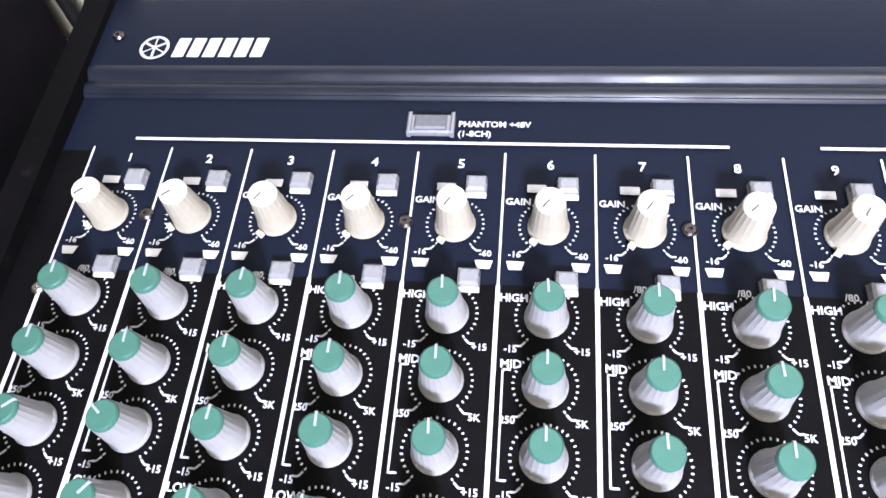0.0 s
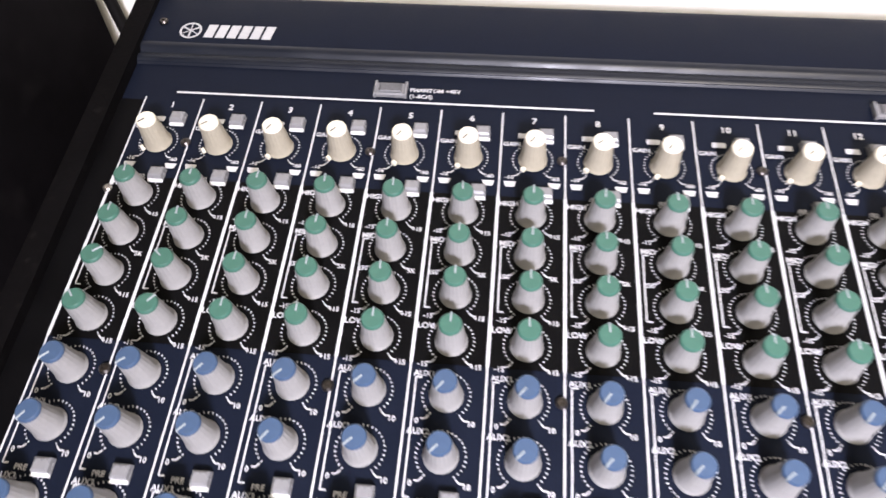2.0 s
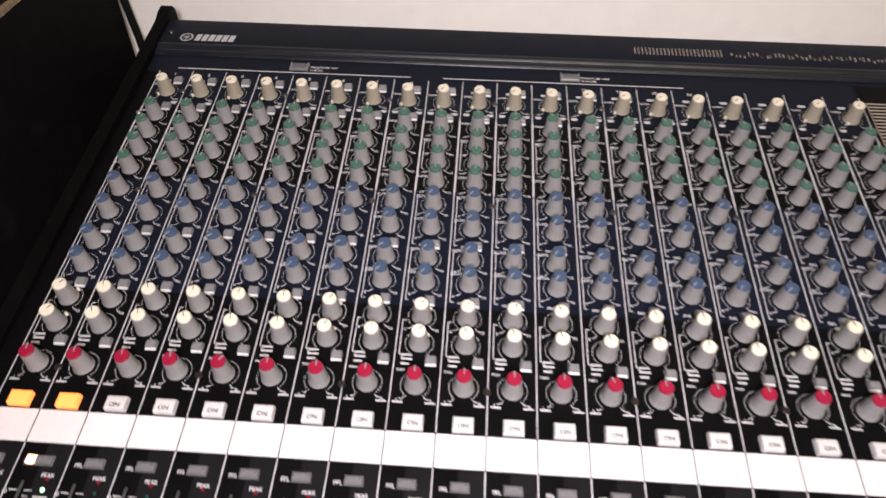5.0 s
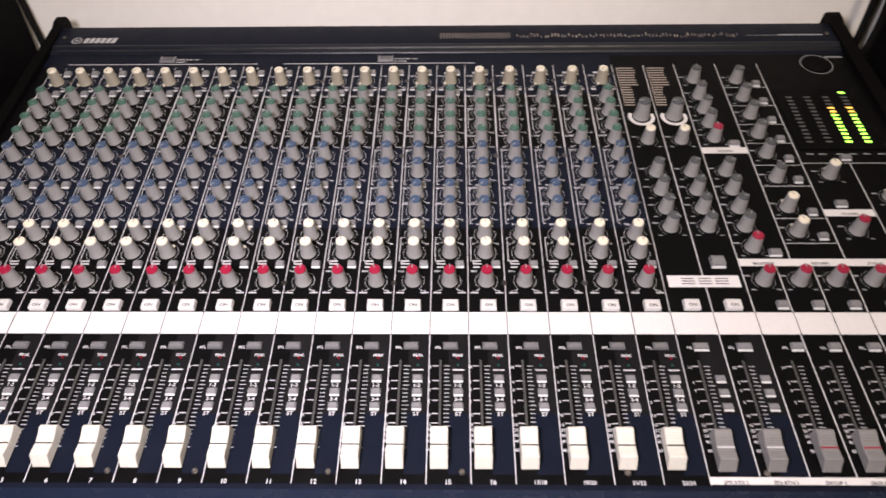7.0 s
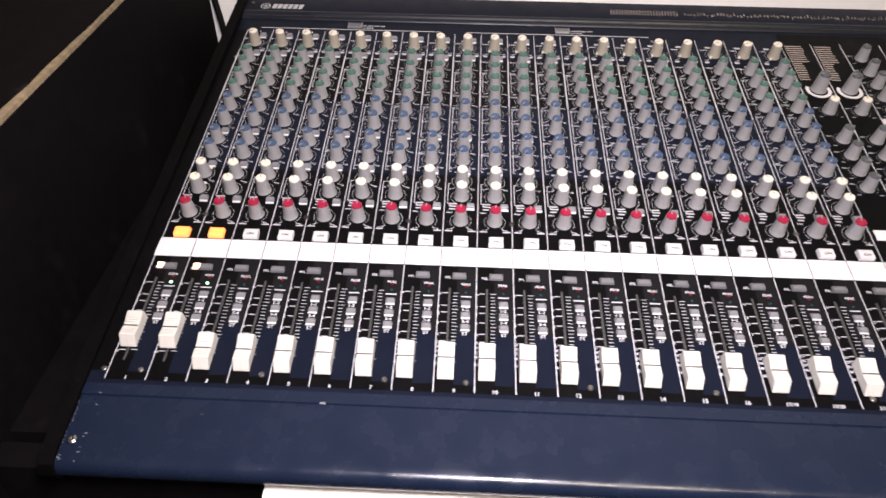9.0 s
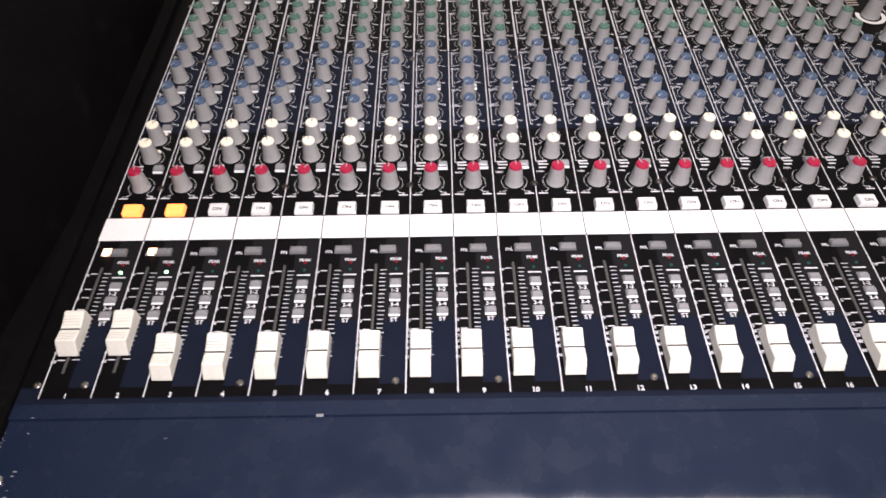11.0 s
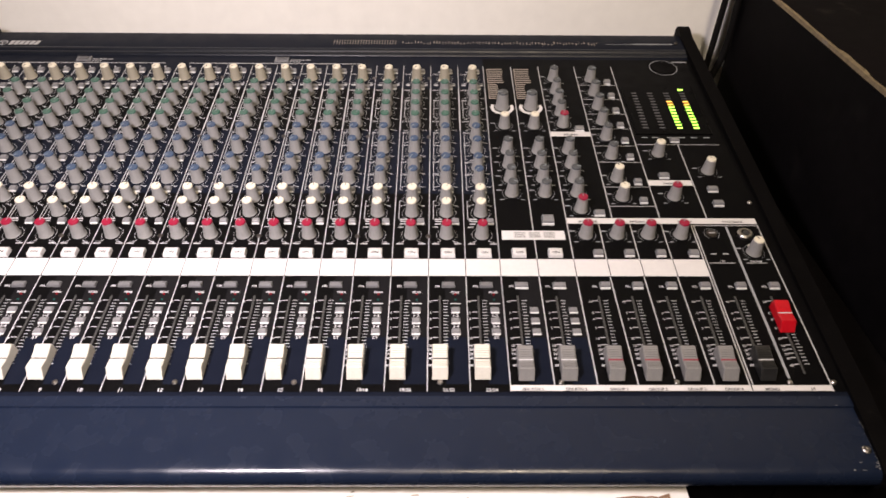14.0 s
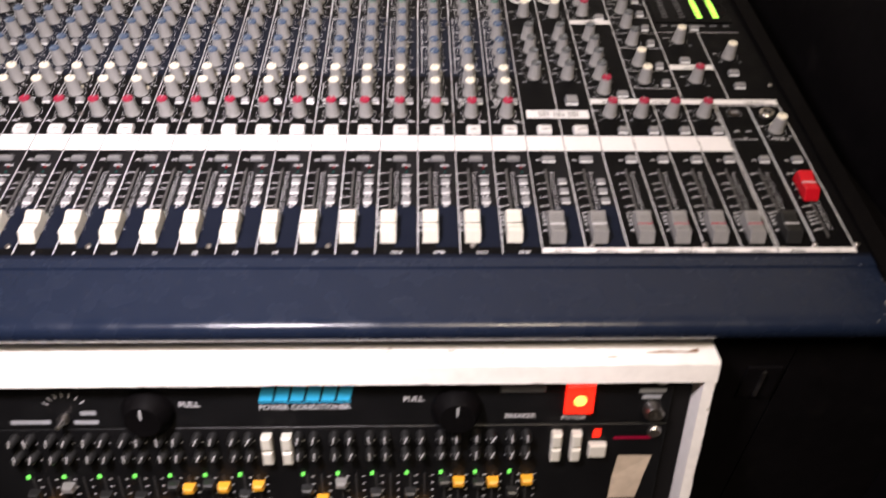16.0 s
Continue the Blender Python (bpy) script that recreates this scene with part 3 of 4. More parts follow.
# ---- effects and master section ----
master = Shape()
for x0, y0, x1, y1 in ((X20, 0.1236, X20, 0.404), (0.5552, 0.1236, 0.5552, 0.404), (0.5834, 0.1236, 0.5838, 0.405), (0.6213, 0.1705, 0.6218, 0.405), (0.6606, 0.1705, 0.6606, 0.405),
                       (X20, 0.0082, X20, 0.105), (0.5553, 0.0082, 0.5548, 0.105), (0.5838, 0.0082, 0.5830, 0.105), (0.6106, 0.0082, 0.6085, 0.105), (0.6357, 0.0130, 0.6342, 0.105), (0.6611, 0.0082, 0.6595, 0.105),
                       (0.6090, 0.1236, 0.6090, 0.1633), (0.6345, 0.1236, 0.6345, 0.1633), (0.6597, 0.1236, 0.6600, 0.1633), (0.6842, 0.0030, 0.6842, 0.1616), (0.6862, 0.0030, 0.6862, 0.1616),
                       (0.7381, 0.0030, 0.7381, 0.1616), (0.6993, 0.1705, 0.6993, 0.2703)):
    master.line(x0, y0, x1, y1, 0.0008, 0.0005)
for x0, x1, y in ((0.6842, 0.7381, 0.1616), (0.6606, 0.7377, 0.2703), (0.688, 0.7075, 0.1195), (0.7165, 0.7325, 0.1195), (0.6213, 0.6606, 0.3697), (0.6213, 0.6606, 0.3440), (0.6213, 0.6606, 0.3186),
                  (0.6213, 0.6606, 0.2945), (0.6213, 0.6606, 0.2680), (0.6213, 0.6606, 0.2440), (0.6213, 0.6606, 0.2097), (0.6213, 0.6606, 0.1849)):
    master.line(x0, y, x1, y, 0.0006, 0.0005)
for x in FX + [0.6971, 0.7240]:
    scale_marks(master, x)
for x in (0.5335, 0.5605, 0.5955, 0.6200, 0.6452, 0.6702, 0.6970, 0.7220):
    master.text("PFL", x, 0.0950, 0.0020)
for x, t in ((0.6985, "LPF"), (0.7245, "PHONES")):
    master.text(t, x, 0.1212, 0.0018)
for x in (0.6915, 0.7010):
    master.rect(x, x + 0.0045, 0.1288, 0.1298, 0.0005)
tagged(part("printed_scale", master, "white", console, "white printed lines and fader scales of the master section"), kind="stuff")
part("divider_bar", Shape().rect(0.7112, 0.7130, 0.0132, 0.1605, 0.0005), "dim", console, "broad grey printed divider")

for x0, x1, y0, y1 in ((0.5297, 0.5800, 0.1445, 0.1549), (0.5840, 0.7385, 0.1634, 0.1701), (0.5840, 0.6212, 0.2822, 0.2896), (0.6606, 0.6984, 0.2117, 0.2188), (X20, 0.6842, 0.0034, 0.0079), (0.6852, 0.7376, 0.0034, 0.0079)):
    part("label_plate", Shape().rect(x0, x1, y0, y1, 0.0006), "tape", console, "white printed section label bar")


def word(body, x, y, size):
    part("lettering", Shape().text(body, x, y, size, 0.0009), "dark", console, "dark lettering on a white bar")


# wide thin strokes of the effects mark, as plain bars
plate = Shape()
for x in (0.5392, 0.5512, 0.5628):
    for a in (0.1474, 0.1497, 0.1520):
        plate.rect(x, x + 0.0092, a - 0.0004, a + 0.0004, 0.0009)
part("lettering", plate, "dark", console, "wide thin dark strokes on the white plate")
for t, x in (("EFX RTN 1", 0.5407), ("EFX RTN 2", 0.5693), ("GROUP 1", 0.5970), ("GROUP 2", 0.6228), ("GROUP 3", 0.6482), ("GROUP 4", 0.6728), ("MONO", 0.6980), ("ST", 0.7250)):
    word(t, x, 0.0046, 0.0022)
for t, x in (("MONITOR", 0.6010), ("RETURN", 0.6410), ("ST OUT", 0.6800), ("TALK BACK", 0.7190)):
    word(t, x, 0.1656, 0.0024)
word("PHONES", 0.6795, 0.2140, 0.0024)
word("RETURN", 0.6025, 0.2847, 0.0024)

# programme selectors of the effects, with their printed lists
DIALS = []


def marked_knob(kind, x, y, turn=0.0):
    DIALS.append((x, y))
    return knob(kind, x, y, turn)


for x in (0.5415, 0.5695):
    ring = Shape().ring(x, 0.3290, 0.0082, 0.0114, 0.0006, 150, 385, 30)
    part("dial_ring", ring, "tape", console, "white printed selector ring")
    knob("plain", x, 0.3300, 90, 1.22)
    marked_knob("cream", x, 0.2988, 10)
    listing = Shape()
    for i in range(16):
        y = 0.3995 - i * 0.0036
        listing.rect(x - 0.0108, x - 0.0108 + (0.0150 if i < 8 else 0.0088) + rng.uniform(-0.0014, 0.0006), y - 0.0007, y + 0.0007, 0.0005)
    listing.rect(x - 0.0118, x - 0.0112, 0.3445, 0.4005, 0.0005)
    tagged(part("printed_list", listing, "tan", console, "faint printed list of effect names"), kind="stuff")
    for y in (0.2600, 0.2394, 0.2198, 0.2009):
        marked_knob("plain", x, y, rng.uniform(-140, 20))
for y in (0.3812, 0.3578, 0.3384, 0.3199, 0.2604, 0.2397, 0.2201, 0.2012):
    marked_knob("plain", 0.5970, y, rng.uniform(-140, 20))
for y in (0.3011, 0.1810):
    marked_knob("red", 0.5973, y)
for y in (0.3804, 0.3550, 0.3309, 0.3059, 0.2814, 0.2531):
    marked_knob("plain", 0.6351, y, rng.uniform(-140, 20))
for y in (0.3741, 0.3492, 0.3235, 0.2991, 0.2750, 0.2505, 0.2156, 0.1912):
    button(0.6514, y, 0.0066, 0.0052, 0.0042)
for y in (0.2211, 0.1962):
    marked_knob("cream", 0.6345, y, 20)
for x, y in ((0.6118, 0.2933), (0.6118, 0.1755), (0.6759, 0.2242), (0.7136, 0.2061), (0.7135, 0.1879)):
    button(x, y, 0.0088, 0.0052, 0.0040)
marked_knob("cream", 0.6781, 0.2567, 10)
marked_knob("cream", 0.7165, 0.2317, 10)
marked_knob("red", 0.6787, 0.1972)
for x, q in ((0.5974, 0.6034), (0.6224, 0.6275), (0.6473, 0.6521), (0.6734, 0.6777)):
    marked_knob("red", x - 0.0006, 0.1505)
    button(q, 0.1291, 0.0076, 0.0054, 0.0042)
for i, x in enumerate((0.5408, 0.5690)):
    b = button(x + 0.0008, 0.1285, 0.0112, 0.0078, 0.0045, "button_white", "unlit white return button")
    part("lettering", on_text, "dark", b)
    button(x, 0.0958, 0.0098, 0.0050, 0.0028)
    for y in (0.0722, 0.0624, 0.0526):
        button(x + 0.0072, y, 0.0062, 0.0046, 0.0022)
for x in (0.6030, 0.6273, 0.6526, 0.6776, 0.7043, 0.7293):
    button(x, 0.0957, 0.0078, 0.0050, 0.0036)
button(0.5681, 0.1665, 0.0100, 0.0085, 0.0048, label="grey tap tempo button")
marked_knob("cream", 0.7256, 0.1313, 15)
trim = part("trim_pot", Shape().lathe([(0.0042, 0.0002), (0.0042, 0.0012), (0.0034, 0.0016)], 20, 0.6982, 0.1519), "screw", console, "small recessed trimmer", smooth=True)
part("trim_slot", Shape().box(0.6957, 0.7007, 0.1515, 0.1523, 0.0016, 0.0019), "white", trim)
dials = Shape()
dial(dials, 0.6982, 0.1519, 0.0056)
for x, y in DIALS:
    dial(dials, x, y)
    for side in (-1, 1):
        dials.rect(x + side * 0.0088 - 0.0016, x + side * 0.0088 + 0.0016, y - 0.0084, y - 0.0076, 0.0005)
    dials.rect(x - 0.0128, x - 0.0084, y + 0.0036, y + 0.0048, 0.0005)
tagged(part("printed_scale", dials, "dim", console, "printed knob scales"), kind="stuff")
jack = part("headphone_socket", Shape().lathe([(0.0062, 0.0002), (0.0062, 0.0022), (0.0050, 0.0034), (0.0036, 0.0034), (0.0030, 0.0010)], 24, 0.7245, 0.1510), "steel", console, "bright nickel headphone socket", smooth=True)
part("socket_hole", Shape().lathe([(0.0030, 0.0011), (0.0029, 0.0014)], 16, 0.7245, 0.1510), "dark", jack)

# lamp socket and level meter
part("lamp_ring", Shape().ring(0.7160, 0.4040, 0.0140, 0.0147, 0.0006, seg=40), "dim", console, "thin printed ring of the lamp socket")
part("lamp_socket", Shape().lathe([(0.0130, 0.0002), (0.0130, 0.0010), (0.0122, 0.0013), (0.0080, 0.0008)], 32, 0.7160, 0.4040), "cheek", console, "black round lamp socket cover", smooth=True)
part("lamp_mark", Shape().rect(0.7275, 0.7435, 0.4145, 0.4165, 0.0005), "dim", console)
meter = part("level_meter", Shape().box(0.6640, 0.7360, 0.2860, 0.3660, 0.0002, 0.0012, 0.0004), "glass", console, "dark level meter window with lit green bars")
SEG = {t: Shape().box(-0.0026, 0.0026, -0.0008, 0.0008, 0, 0.0004).mesh("meter_segment", M[t]) for t in ("slot", "led_green", "led_yellow")}
for c, x in enumerate((0.6750, 0.6909, 0.7073, 0.7232)):
    for i in range(13):
        tone = "slot"
        if c >= 2:
            tone = "led_green" if i < 8 else "led_yellow" if i < 10 else "slot"
        part("meter_segment", SEG[tone], tone, meter, {"led_green": "lit green segment", "led_yellow": "lit amber segment"}.get(tone, ""), (x, 0.2954 + i * 0.0049, 0.0012))
part("meter_segment", SEG["led_green"], "led_green", meter, "lit green power segment", (0.7232, 0.3606, 0.0012))
cap_marks = Shape()
for x in (0.668, 0.678, 0.692, 0.703, 0.714, 0.726):
    cap_marks.rect(x, x + 0.006, 0.2806, 0.2818, 0.0005)
tagged(part("printed_scale", cap_marks, "dim", console), kind="stuff")
button(0.6976, 0.2762, 0.0082, 0.0048, 0.0036)

# wear: small scuffs of bare metal along the armrest's edges
scuff = Shape()
for i in range(22):
    x = rng.choice((rng.uniform(L0 + 0.012, 0.0), rng.uniform(0.735, L1 - 0.012), rng.uniform(0.0, 0.735)))
    y = rng.choice((-0.0515, -0.0515, -0.0074, rng.uniform(-0.050, -0.014)))
    w = rng.uniform(0.0004, 0.0022)
    z = 0.0001 if y > -0.0077 else -0.0014 if y > -0.05 else -0.0020
    scuff.rect(x, x + w, y, y + rng.uniform(0.0003, 0.0008), z)
scuff.rect(0.1385, 0.1420, -0.0088, -0.0072, 0.0001)
for i in range(40):
    side = rng.choice((L0 + 0.0010, L1 - 0.0014))
    y = -0.012 - 0.038 * rng.random()
    x = side + rng.uniform(-0.0006, 0.0008)
    scuff.rect(x, x + rng.uniform(0.0002, 0.0007), y, y + rng.uniform(0.0003, 0.0010), -0.0011)
for i in range(16):
    x = rng.choice((L0 + 0.0022, L1 - 0.0030)) + rng.uniform(-0.0012, 0.0012)
    y = -0.0485 + rng.uniform(-0.0030, 0.0020)
    scuff.rect(x, x + rng.uniform(0.0003, 0.0014), y, y + rng.uniform(0.0002, 0.0007), -0.0012)
tagged(part("paint_chips", scuff, "button", console, "small bare chips in the paint"), kind="stuff")


# ---------------- side pedestals ----------------
def spot(x, y, z):
    """A panel place in the room."""
    return SLOPE @ Vector((x, y, z))


HIGH = 0.926
REAR = 0.4506


def pedestal(x0, x1, inner, y0, y1, TOP):
    ob = thing("side_pedestal", Matrix.Translation((0, 0, 0)), "tall black painted board pedestal with a raw chipped edge", "cabinet", "pedestals beside the console")
    part("body", Shape().box(x0, x1, y0, y1, 0.0, TOP - 0.0034, 0.0015), "board", ob)
    lo, hi = (x1 - 0.0028, x1 + 0.0006) if inner > 0 else (x0 - 0.0006, x0 + 0.0028)
    s = Shape()
    n = 60
    verts, faces = [], []
    jig = random.Random(3 if inner > 0 else 4)
    for i in range(n + 1):
        y = y0 + (y1 - y0) * i / n
        j = jig.uniform(0, 0.0012)
        a, b = (lo - j, hi) if inner > 0 else (lo, hi + j)
        bow = 0.0012 * math.sin(i * 0.31) + 0.0007 * math.sin(i * 0.83 + 1)
        nick = 0.0022 if jig.random() < 0.10 else 0.0
        if inner > 0:
            a += bow + nick * jig.random()
        else:
            b += bow - nick * jig.random()
        verts += [(a, y, TOP - 0.0034), (b, y, TOP - 0.0034), (b, y, TOP + 0.0002 - 0.0012 * jig.random()), (a, y, TOP + 0.0005 * jig.random())]
    for i in range(n):
        b = 4 * i
        faces += [(b + q, b + (q + 1) % 4, b + 4 + (q + 1) % 4, b + 4 + q) for q in range(4)]
    faces += [(0, 1, 2, 3), (4 * n, 4 * n + 1, 4 * n + 2, 4 * n + 3)]
    part("raw_edge", s.add(verts, faces), "rawwood", ob, "raw tan plywood edge, chipped")
    t0, t1 = (x0, lo - 0.0004) if inner > 0 else (hi + 0.0004, x1)
    part("top_board", Shape().box(t0, t1, y0, y1, TOP - 0.0034, TOP - 0.0003), "dusty", ob, "dusty scuffed black top")


pedestal(-0.64, -0.070, 1, -0.50, 0.498, HIGH)
pedestal(0.820, 1.39, -1, -0.50, 0.498, HIGH)

# front boards beside the rack
BASE = spot(0, -0.05, BOT_F).z
FRONT = spot(0, -0.047, BOT_F).y
RX0, RX1 = 0.1075, 0.6355
RF, RT = -0.0605, 0.7637


def front_board(x0, x1):
    solid("front_board", Shape().box(x0, x1, FRONT + 0.004, FRONT + 0.022, 0.0, BASE - 0.001, 0.0008), "board", "black painted board under the console front", "panel")


front_board(-0.0695, RX0 - 0.0025)
front_board(RX1 + 0.0025, 0.6965)
front_board(0.6975, 0.8195)
# Added steel strip stands for the light caught on the seam between boards.
latch = thing("lit_seam", Matrix.Translation((0.681, FRONT + 0.003, BASE - 0.045)), "added bright strip standing for light on a board seam", "latch")
part("plate", Shape().box(-0.012, 0.012, -0.001, 0.0012, -0.016, 0.016, 0.0003), "board", latch)
part("bolt", Shape().box(-0.0010, 0.0010, -0.003, -0.001, -0.013, 0.013, 0.0003), "steel", latch)
solid("console_shelf", Shape().box(-0.0695, 0.8195, FRONT + 0.03, REAR + 0.03, BASE - 0.024, BASE - 0.0015, 0.0008), "board", "black board shelf that carries the console", "shelf")

# ---------------- equipment rack ----------------
# its front leans: the foot stands nearer than the top
LEAN = 14
TAN = math.tan(radians(LEAN))
DOWN = Vector((0, -math.sin(radians(LEAN)), -math.cos(radians(LEAN))))


def rough_board(x0, x1, y0, y1, z0, z1, along, seed):
    """A board drawn out along x or, leaning, along z, whose long edges are worn uneven."""
    jig, n = random.Random(seed), 90
    s, verts, faces = Shape(), [], []
    for i in range(n + 1):
        t = i / n
        w = [jig.uniform(0, 0.0008) + (jig.random() < 0.09) * jig.uniform(0.0005, 0.0016) for _ in range(4)]
        if along == "x":
            x = x0 + (x1 - x0) * t
            verts += [(x, y0 + 0.0003 - (z1 - z0) * TAN, z0 + w[0] * 0.4), (x, y1, z0), (x, y1, z1), (x, y0 + 0.0012 + w[1], z1 - 0.0002), (x, y0 + 0.0002, z1 - 0.0012 - w[2])]
        else:
            z = z1 + (z0 - z1) * t * t
            d = (z - RT) * TAN
            verts += [(x0, y0 + d + 0.0004, z), (x1 - 0.0008 - w[0], y0 + d, z), (x1 - w[1], y0 + d + 0.0012 + w[2], z), (x1, y1, z), (x0, y1, z)]
    for i in range(n):
        q = 5 * i
        faces += [(q + k, q + (k + 1) % 5, q + 5 + (k + 1) % 5, q + 5 + k) for k in range(5)]
    faces += [(0, 1, 2, 3, 4), tuple(range(5 * n, 5 * n + 5))]
    return s.add(verts, faces)


rack = thing("equipment_rack", Matrix.Translation((0, 0, 0)), "white painted wooden equipment rack with chipped edges", "rack")
part("top_board", rough_board(RX0, RX1, RF, RF + 0.070, RT - 0.0150, RT, "x", 5), "whitewood", rack)
for a, b in ((RX0, RX0 + 0.0080), (RX1 - 0.0080, RX1)):
    part("side_board", rough_board(a, b, RF + 0.0005, RF + 0.30, 0.0, RT - 0.0152, "z", 6), "whitewood", rack)
chip = random.Random(9)
near = [(RX1 - 0.046 + i * 0.0038, RF + 0.0085 + 0.0008 * chip.random(), RT + 0.0003) for i in range(10)]
far = [(x, y + (0.0010 + 0.0022 * chip.random()) * (0.5 + i * 0.07), z) for i, (x, y, z) in enumerate(near)]
part("paint_chip", Shape().add(near + far, [(i, i + 1, i + 11, i + 10) for i in range(9)]), "chip", rack, "bare wood where paint has chipped")
for k in range(9):
    x, w = RX0 + 0.03 + 0.48 * chip.random(), 0.002 + 0.006 * chip.random()
    y = RF + 0.004 + 0.016 * chip.random()
    part("paint_chip", Shape().add([(x, y, RT + 0.0003), (x + w, y + 0.0004, RT + 0.0003), (x + w * 0.8, y + 0.0012, RT + 0.0003), (x + w * 0.2, y + 0.0009, RT + 0.0003)], [(0, 1, 2, 3)]), "rawwood", rack)
part("base_board", Shape().box(RX0 + 0.0085, RX1 - 0.0085, RF - RT * TAN + 0.01, RF + 0.30, 0.0, 0.02), "whitewood", rack)

CX = (RX0 + RX1) / 2
RECESS = 0.014


def on_slant(x, down, out=0.0):
    """The place x along and so far down the leaning face of the units."""
    return Vector((x, RF + RECESS, RT)) + DOWN * down + Vector((0, -math.cos(radians(LEAN)), math.sin(radians(LEAN)))) * out


for x in (RX0 + 0.0150, RX1 - 0.0150):
    where = Matrix.Translation(on_slant(x, 0.03)) @ pose(0, 0, 0, 90 - LEAN, 0, 0)
    part("rack_rail", Shape().box(-0.0065, 0.0065, -0.40, 0.0, -0.030, -0.0015, 0.0004), "cable", rack, "black painted rack rail", where)


def rack_unit(name, height, foot, label, category):
    """A unit whose face lies in its local xy plane, x along, y up from its foot."""
    ob = thing(name, Matrix.Translation(on_slant(CX, foot)) @ pose(0, 0, 0, 90 - LEAN, 0, 0), label, category)
    part("face", Shape().box(-0.2413, 0.2413, 0.0003, height - 0.0003, -0.001, 0.002, 0.0004), "rackface", ob)
    part("case", Shape().box(-0.215, 0.215, 0.001, height - 0.001, -0.20, -0.0012), "rackface", ob)
    for sx in (-1, 1):
        for y in (0.007, height - 0.007):
            part("rack_screw", Shape().lathe([(0.0048, 0.002), (0.0048, 0.0032), (0.0034, 0.0046), (0.0010, 0.0046)], 16, sx * 0.2335, y), "steel", ob, "bright rack screw", smooth=True)
    return ob


power = rack_unit("power_conditioner", 0.0440, 0.0607, "black rack power conditioner with a lit red switch", "power conditioner")
for x in (-0.1050, 0.0975):
    part("light_knob", Shape().lathe([(0.0170, 0.002), (0.0170, 0.006), (0.0155, 0.009), (0.0125, 0.014), (0.0115, 0.0150)], 28, x, 0.0150, 0.0006), "cheek", power, "large black knob", smooth=True)
    part("pointer", Shape().box(x - 0.0006, x + 0.0006, 0.018, 0.025, 0.015, 0.0155), "white", power)
brand = part("maker_mark", Shape().rect(-0.033, 0.028, 0.0200, 0.0206, 0.0024), "cyan", power, "cyan maker's mark of plain shapes")
for i in range(6):
    x = -0.0328 + i * 0.0102
    part("mark_bar", Shape().add([(x, 0.0215, 0.0024), (x + 0.0086, 0.0215, 0.0024), (x + 0.0116, 0.0335, 0.0024), (x + 0.0030, 0.0335, 0.0024)], [(0, 1, 2, 3)]), "cyan", brand)
t = Shape().text("POWER CONDITIONER", -0.0028, 0.0165, 0.0042, 0.0024)
t.text("PULL", -0.078, 0.0195, 0.0046, 0.0024)
t.text("PULL", 0.069, 0.0225, 0.0046, 0.0024)
t.text("POWER", 0.177, 0.0058, 0.0036, 0.0024)
t.text("BREAKER", 0.1405, 0.0075, 0.0038, 0.0024)
for i in range(7):
    q = radians(35 + i * 19)
    t.line(-0.158 + 0.012 * math.cos(q), 0.0140 + 0.012 * math.sin(q), -0.158 + 0.016 * math.cos(q), 0.0140 + 0.016 * math.sin(q), 0.0007, 0.0024)
part("lettering", t, "white", power)
faint = Shape()
for x, y, w in ((-0.183, 0.0058, 0.026), (-0.1470, 0.0054, 0.016), (-0.1445, 0.0130, 0.010), (0.2277, 0.0275, 0.018), (0.2277, 0.0225, 0.013), (-0.222, 0.022, 0.02)):
    faint.rect(x - w / 2, x + w / 2, y - 0.0017, y + 0.0017, 0.0024)
part("printed_bars", faint, "dim", power, "small grey printed bars")
part("toggle", Shape().lathe([(0.0040, 0.002), (0.0040, 0.004), (0.0022, 0.005), (0.0018, 0.012), (0.0010, 0.0125)], 14, -0.161, 0.0085), "steel", power, smooth=True)
part("power_switch", Shape().box(0.1695, 0.1885, 0.0105, 0.0345, 0.002, 0.0060, 0.0010), "redlamp", power, "square red lit rocker switch")
part("switch_lamp", Shape().lathe([(0.0045, 0.0060), (0.0036, 0.0066)], 10, 0.1790, 0.0220, 0.0012), "led_yellow", power)
part("breaker", Shape().box(0.126, 0.156, 0.0270, 0.0360, 0.002, 0.0030, 0.0005), "slot", power)
part("coax_socket", Shape().lathe([(0.0066, 0.002), (0.0066, 0.006), (0.0050, 0.0095), (0.0030, 0.0095), (0.0028, 0.004)], 18, 0.2290, 0.0125), "steel", power, "bright metal socket", smooth=True)

eq = rack_unit("graphic_equalizer", 0.0885, 0.1496, "black rack equalizer with rows of small amber sliders", "equalizer")
SL_SLOT = Shape().box(-0.0007, 0.0007, -0.020, 0.020, 0.002, 0.0024).mesh("slider_slot", M["dark"])
SL_CAP = {t: Shape().box(-0.0042, 0.0042, -0.0030, 0.0030, 0.0024, 0.0085, 0.0010, 0.0006).mesh("slider_cap", M[t]) for t in ("yellow", "fader_black", "fader_grey")}
SMALL = Shape().lathe([(0.0034, 0.002), (0.0029, 0.010), (0.0022, 0.0108)], 12).mesh("small_knob", M["fader_black"], True)
TICK = Shape().box(-0.0004, 0.0004, -0.0010, 0.0050, 0.0108, 0.0113).mesh("pointer", M["white"])
SQ = Shape().box(-0.0012, 0.0012, -0.0013, 0.0013, 0.002, 0.0030).mesh("lamp", M["led_dim"])
heights = (0.0227, 0.0140, 0.0150, 0.0145, 0.0367, 0.0374, 0.0386, 0.0249, 0.0150, 0.0140, 0.0160, 0.0400, 0.0396, 0.0409)
jig = random.Random(11)
eq_print = Shape()
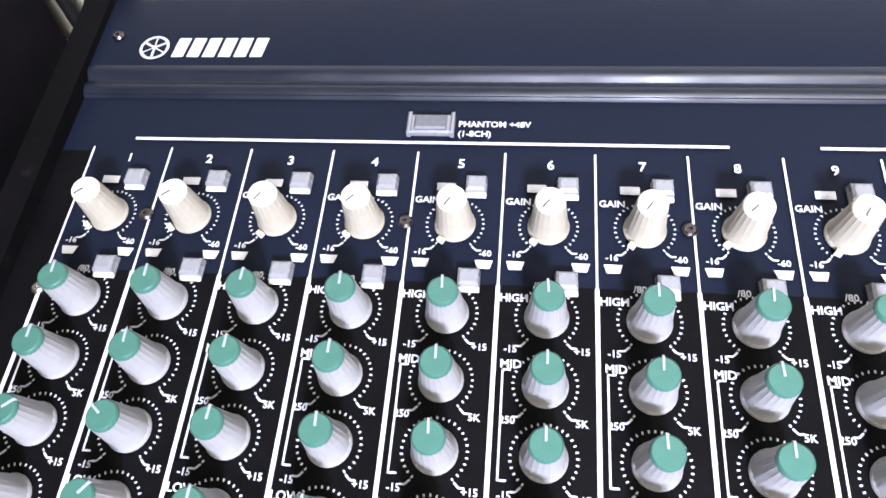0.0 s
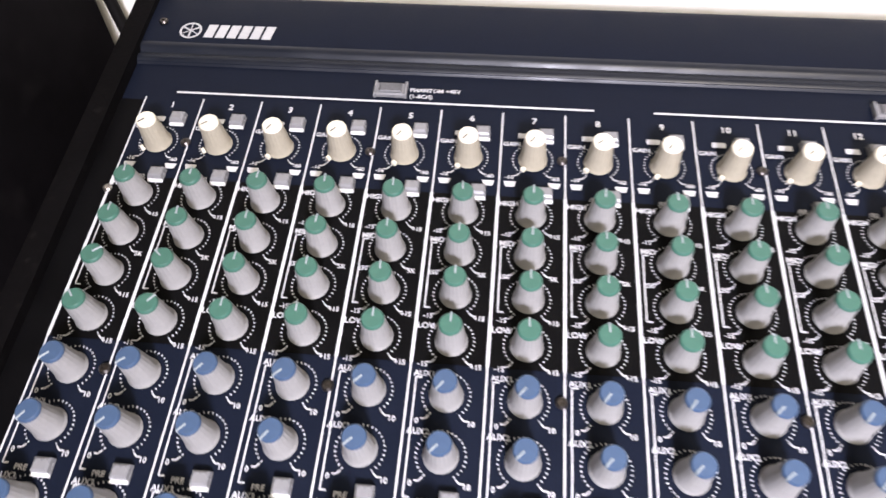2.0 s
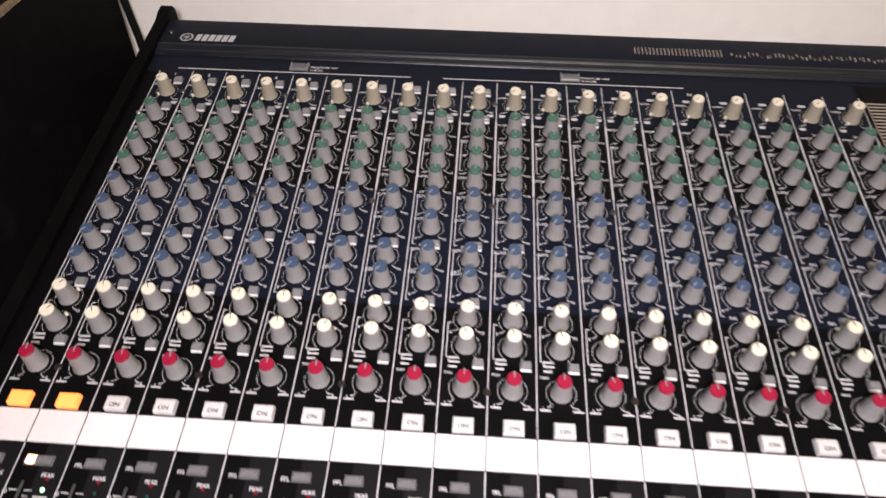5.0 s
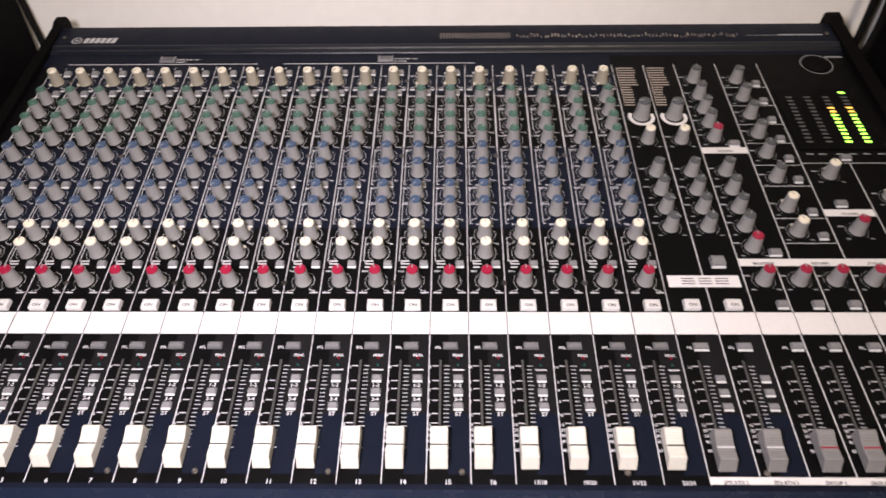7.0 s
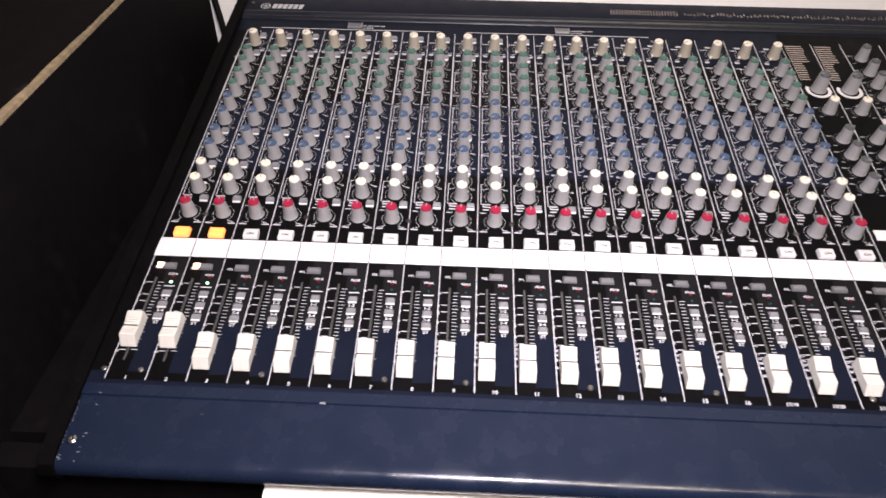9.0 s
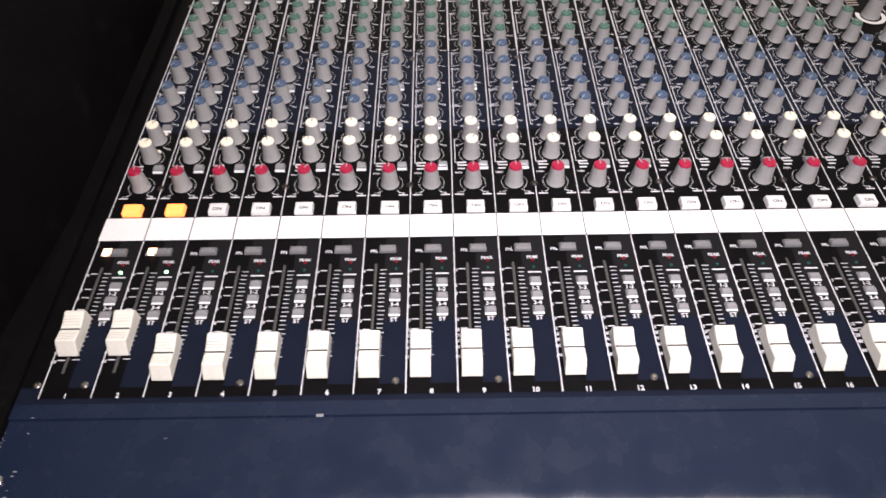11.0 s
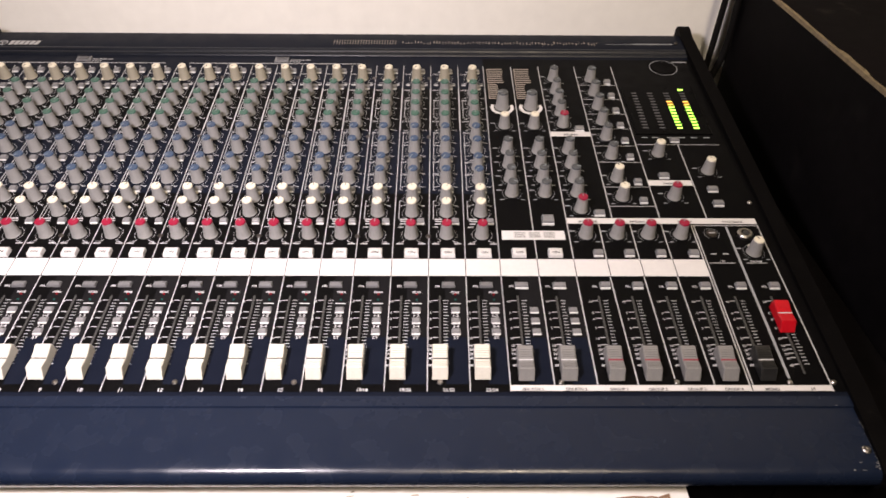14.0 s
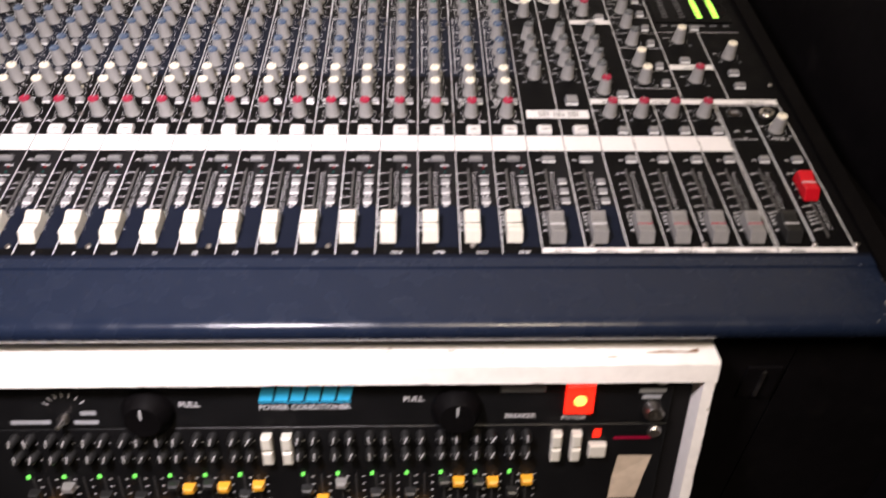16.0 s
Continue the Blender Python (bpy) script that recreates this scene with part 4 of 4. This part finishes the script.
for i in range(14):
    x = -0.196 + i * 0.0240 if i < 7 else -0.0084 + (i - 7) * 0.0240
    for dx in (-0.0006, 0.0098):
        for y in (0.0815, 0.0675):
            turn = Matrix.LocRotScale((x + dx, y, 0), Euler((0, 0, radians(jig.uniform(-30, 5)))), (1, 1, 1))
            pot = part("small_knob", SMALL, "cap_grey", eq, "", turn)
            part("pointer", TICK, "white", pot)
            eq_print.rect(x + dx - 0.0034, x + dx - 0.0026, y - 0.0056, y - 0.0046, 0.0023).rect(x + dx + 0.0024, x + dx + 0.0034, y - 0.0056, y - 0.0046, 0.0023)
    part("slider_slot", SL_SLOT, "dark", eq, "", (x + 0.0025, 0.026, 0))
    part("slider_slot", SL_SLOT, "dark", eq, "", (x + 0.0125, 0.026, 0))
    part("slider_cap", SL_CAP["yellow"], "yellow", eq, "amber slider cap", (x + 0.0125, heights[i], 0))
    part("slider_cap", SL_CAP["fader_grey" if i in (1, 8) else "fader_black"], "fader_black", eq, "dark slider cap", (x + 0.0025, 0.024 + heights[(i * 5) % 14] * 0.4, 0))
    part("lamp", SQ, "led_green", eq, "small lit green lamp", (x, 0.0468, 0))
    for j in range(6):
        y = 0.0440 - j * 0.0068
        eq_print.rect(x + 0.0055, x + 0.0080, y - 0.0005, y + 0.0005, 0.0023).rect(x + 0.0170, x + 0.0190, y - 0.0005, y + 0.0005, 0.0023)
tagged(part("printed_scale", eq_print, "white", eq, "fine white printed scales"), kind="stuff")
for x in (-0.0300, -0.0166, 0.1660, 0.1795):
    for y in (0.0600, 0.0725):
        part("push_switch", Shape().box(x - 0.0034, x + 0.0034, y, y + 0.0110, 0.002, 0.0085, 0.0012), "fader", eq, "ivory push switch")
part("push_switch", Shape().box(0.1890, 0.2010, 0.0620, 0.0730, 0.002, 0.0070, 0.0010), "fader", eq, "ivory push switch")
part("lamp", Shape().box(0.1915, 0.1965, 0.0775, 0.0835, 0.002, 0.0032), "redlamp", eq, "small lit red lamp")
part("red_mark", Shape().rect(0.206, 0.232, 0.0750, 0.0775, 0.0024), "cap_red", eq)
part("sticker", Shape().add([(0.2085, 0.020, 0.0022), (0.2280, 0.0205, 0.0026), (0.2310, 0.041, 0.0031), (0.2350, 0.060, 0.0023), (0.2110, 0.061, 0.0028), (0.2090, 0.040, 0.0022)],
                            [(0, 1, 2, 5), (5, 2, 3, 4)]), "paper", eq, "worn curled tan paper sticker")

# ---------------- cables behind ----------------
def cable(points, radius, label):
    curve = bpy.data.curves.new("cable", "CURVE")
    curve.dimensions, curve.bevel_depth, curve.bevel_resolution = "3D", radius, 3
    sp = curve.splines.new("BEZIER")
    sp.bezier_points.add(len(points) - 1)
    for bp, p in zip(sp.bezier_points, points):
        bp.co, bp.handle_left_type, bp.handle_right_type = p, "AUTO", "AUTO"
    curve.materials.append(M["cable"])
    return tagged(new("cable", curve), label, "cable", "cables behind the console")


cable([(0.790, 0.487, 0.70), (0.7955, 0.489, 0.80), (0.7990, 0.490, 0.860), (0.8030, 0.492, 0.93), (0.812, 0.500, 1.04)], 0.0036, "black cable hanging against the cream wall")
cable([(0.786, 0.484, 0.70), (0.8010, 0.488, 0.795), (0.8130, 0.490, 0.835), (0.8165, 0.492, 0.90), (0.822, 0.505, 1.04)], 0.0042, "black cable hanging against the cream wall")
cable([(-0.052, 0.484, 0.70), (-0.060, 0.500, 0.79), (-0.0690, 0.507, 0.86), (-0.080, 0.509, 0.98)], 0.0034, "black cable hanging against the cream wall")
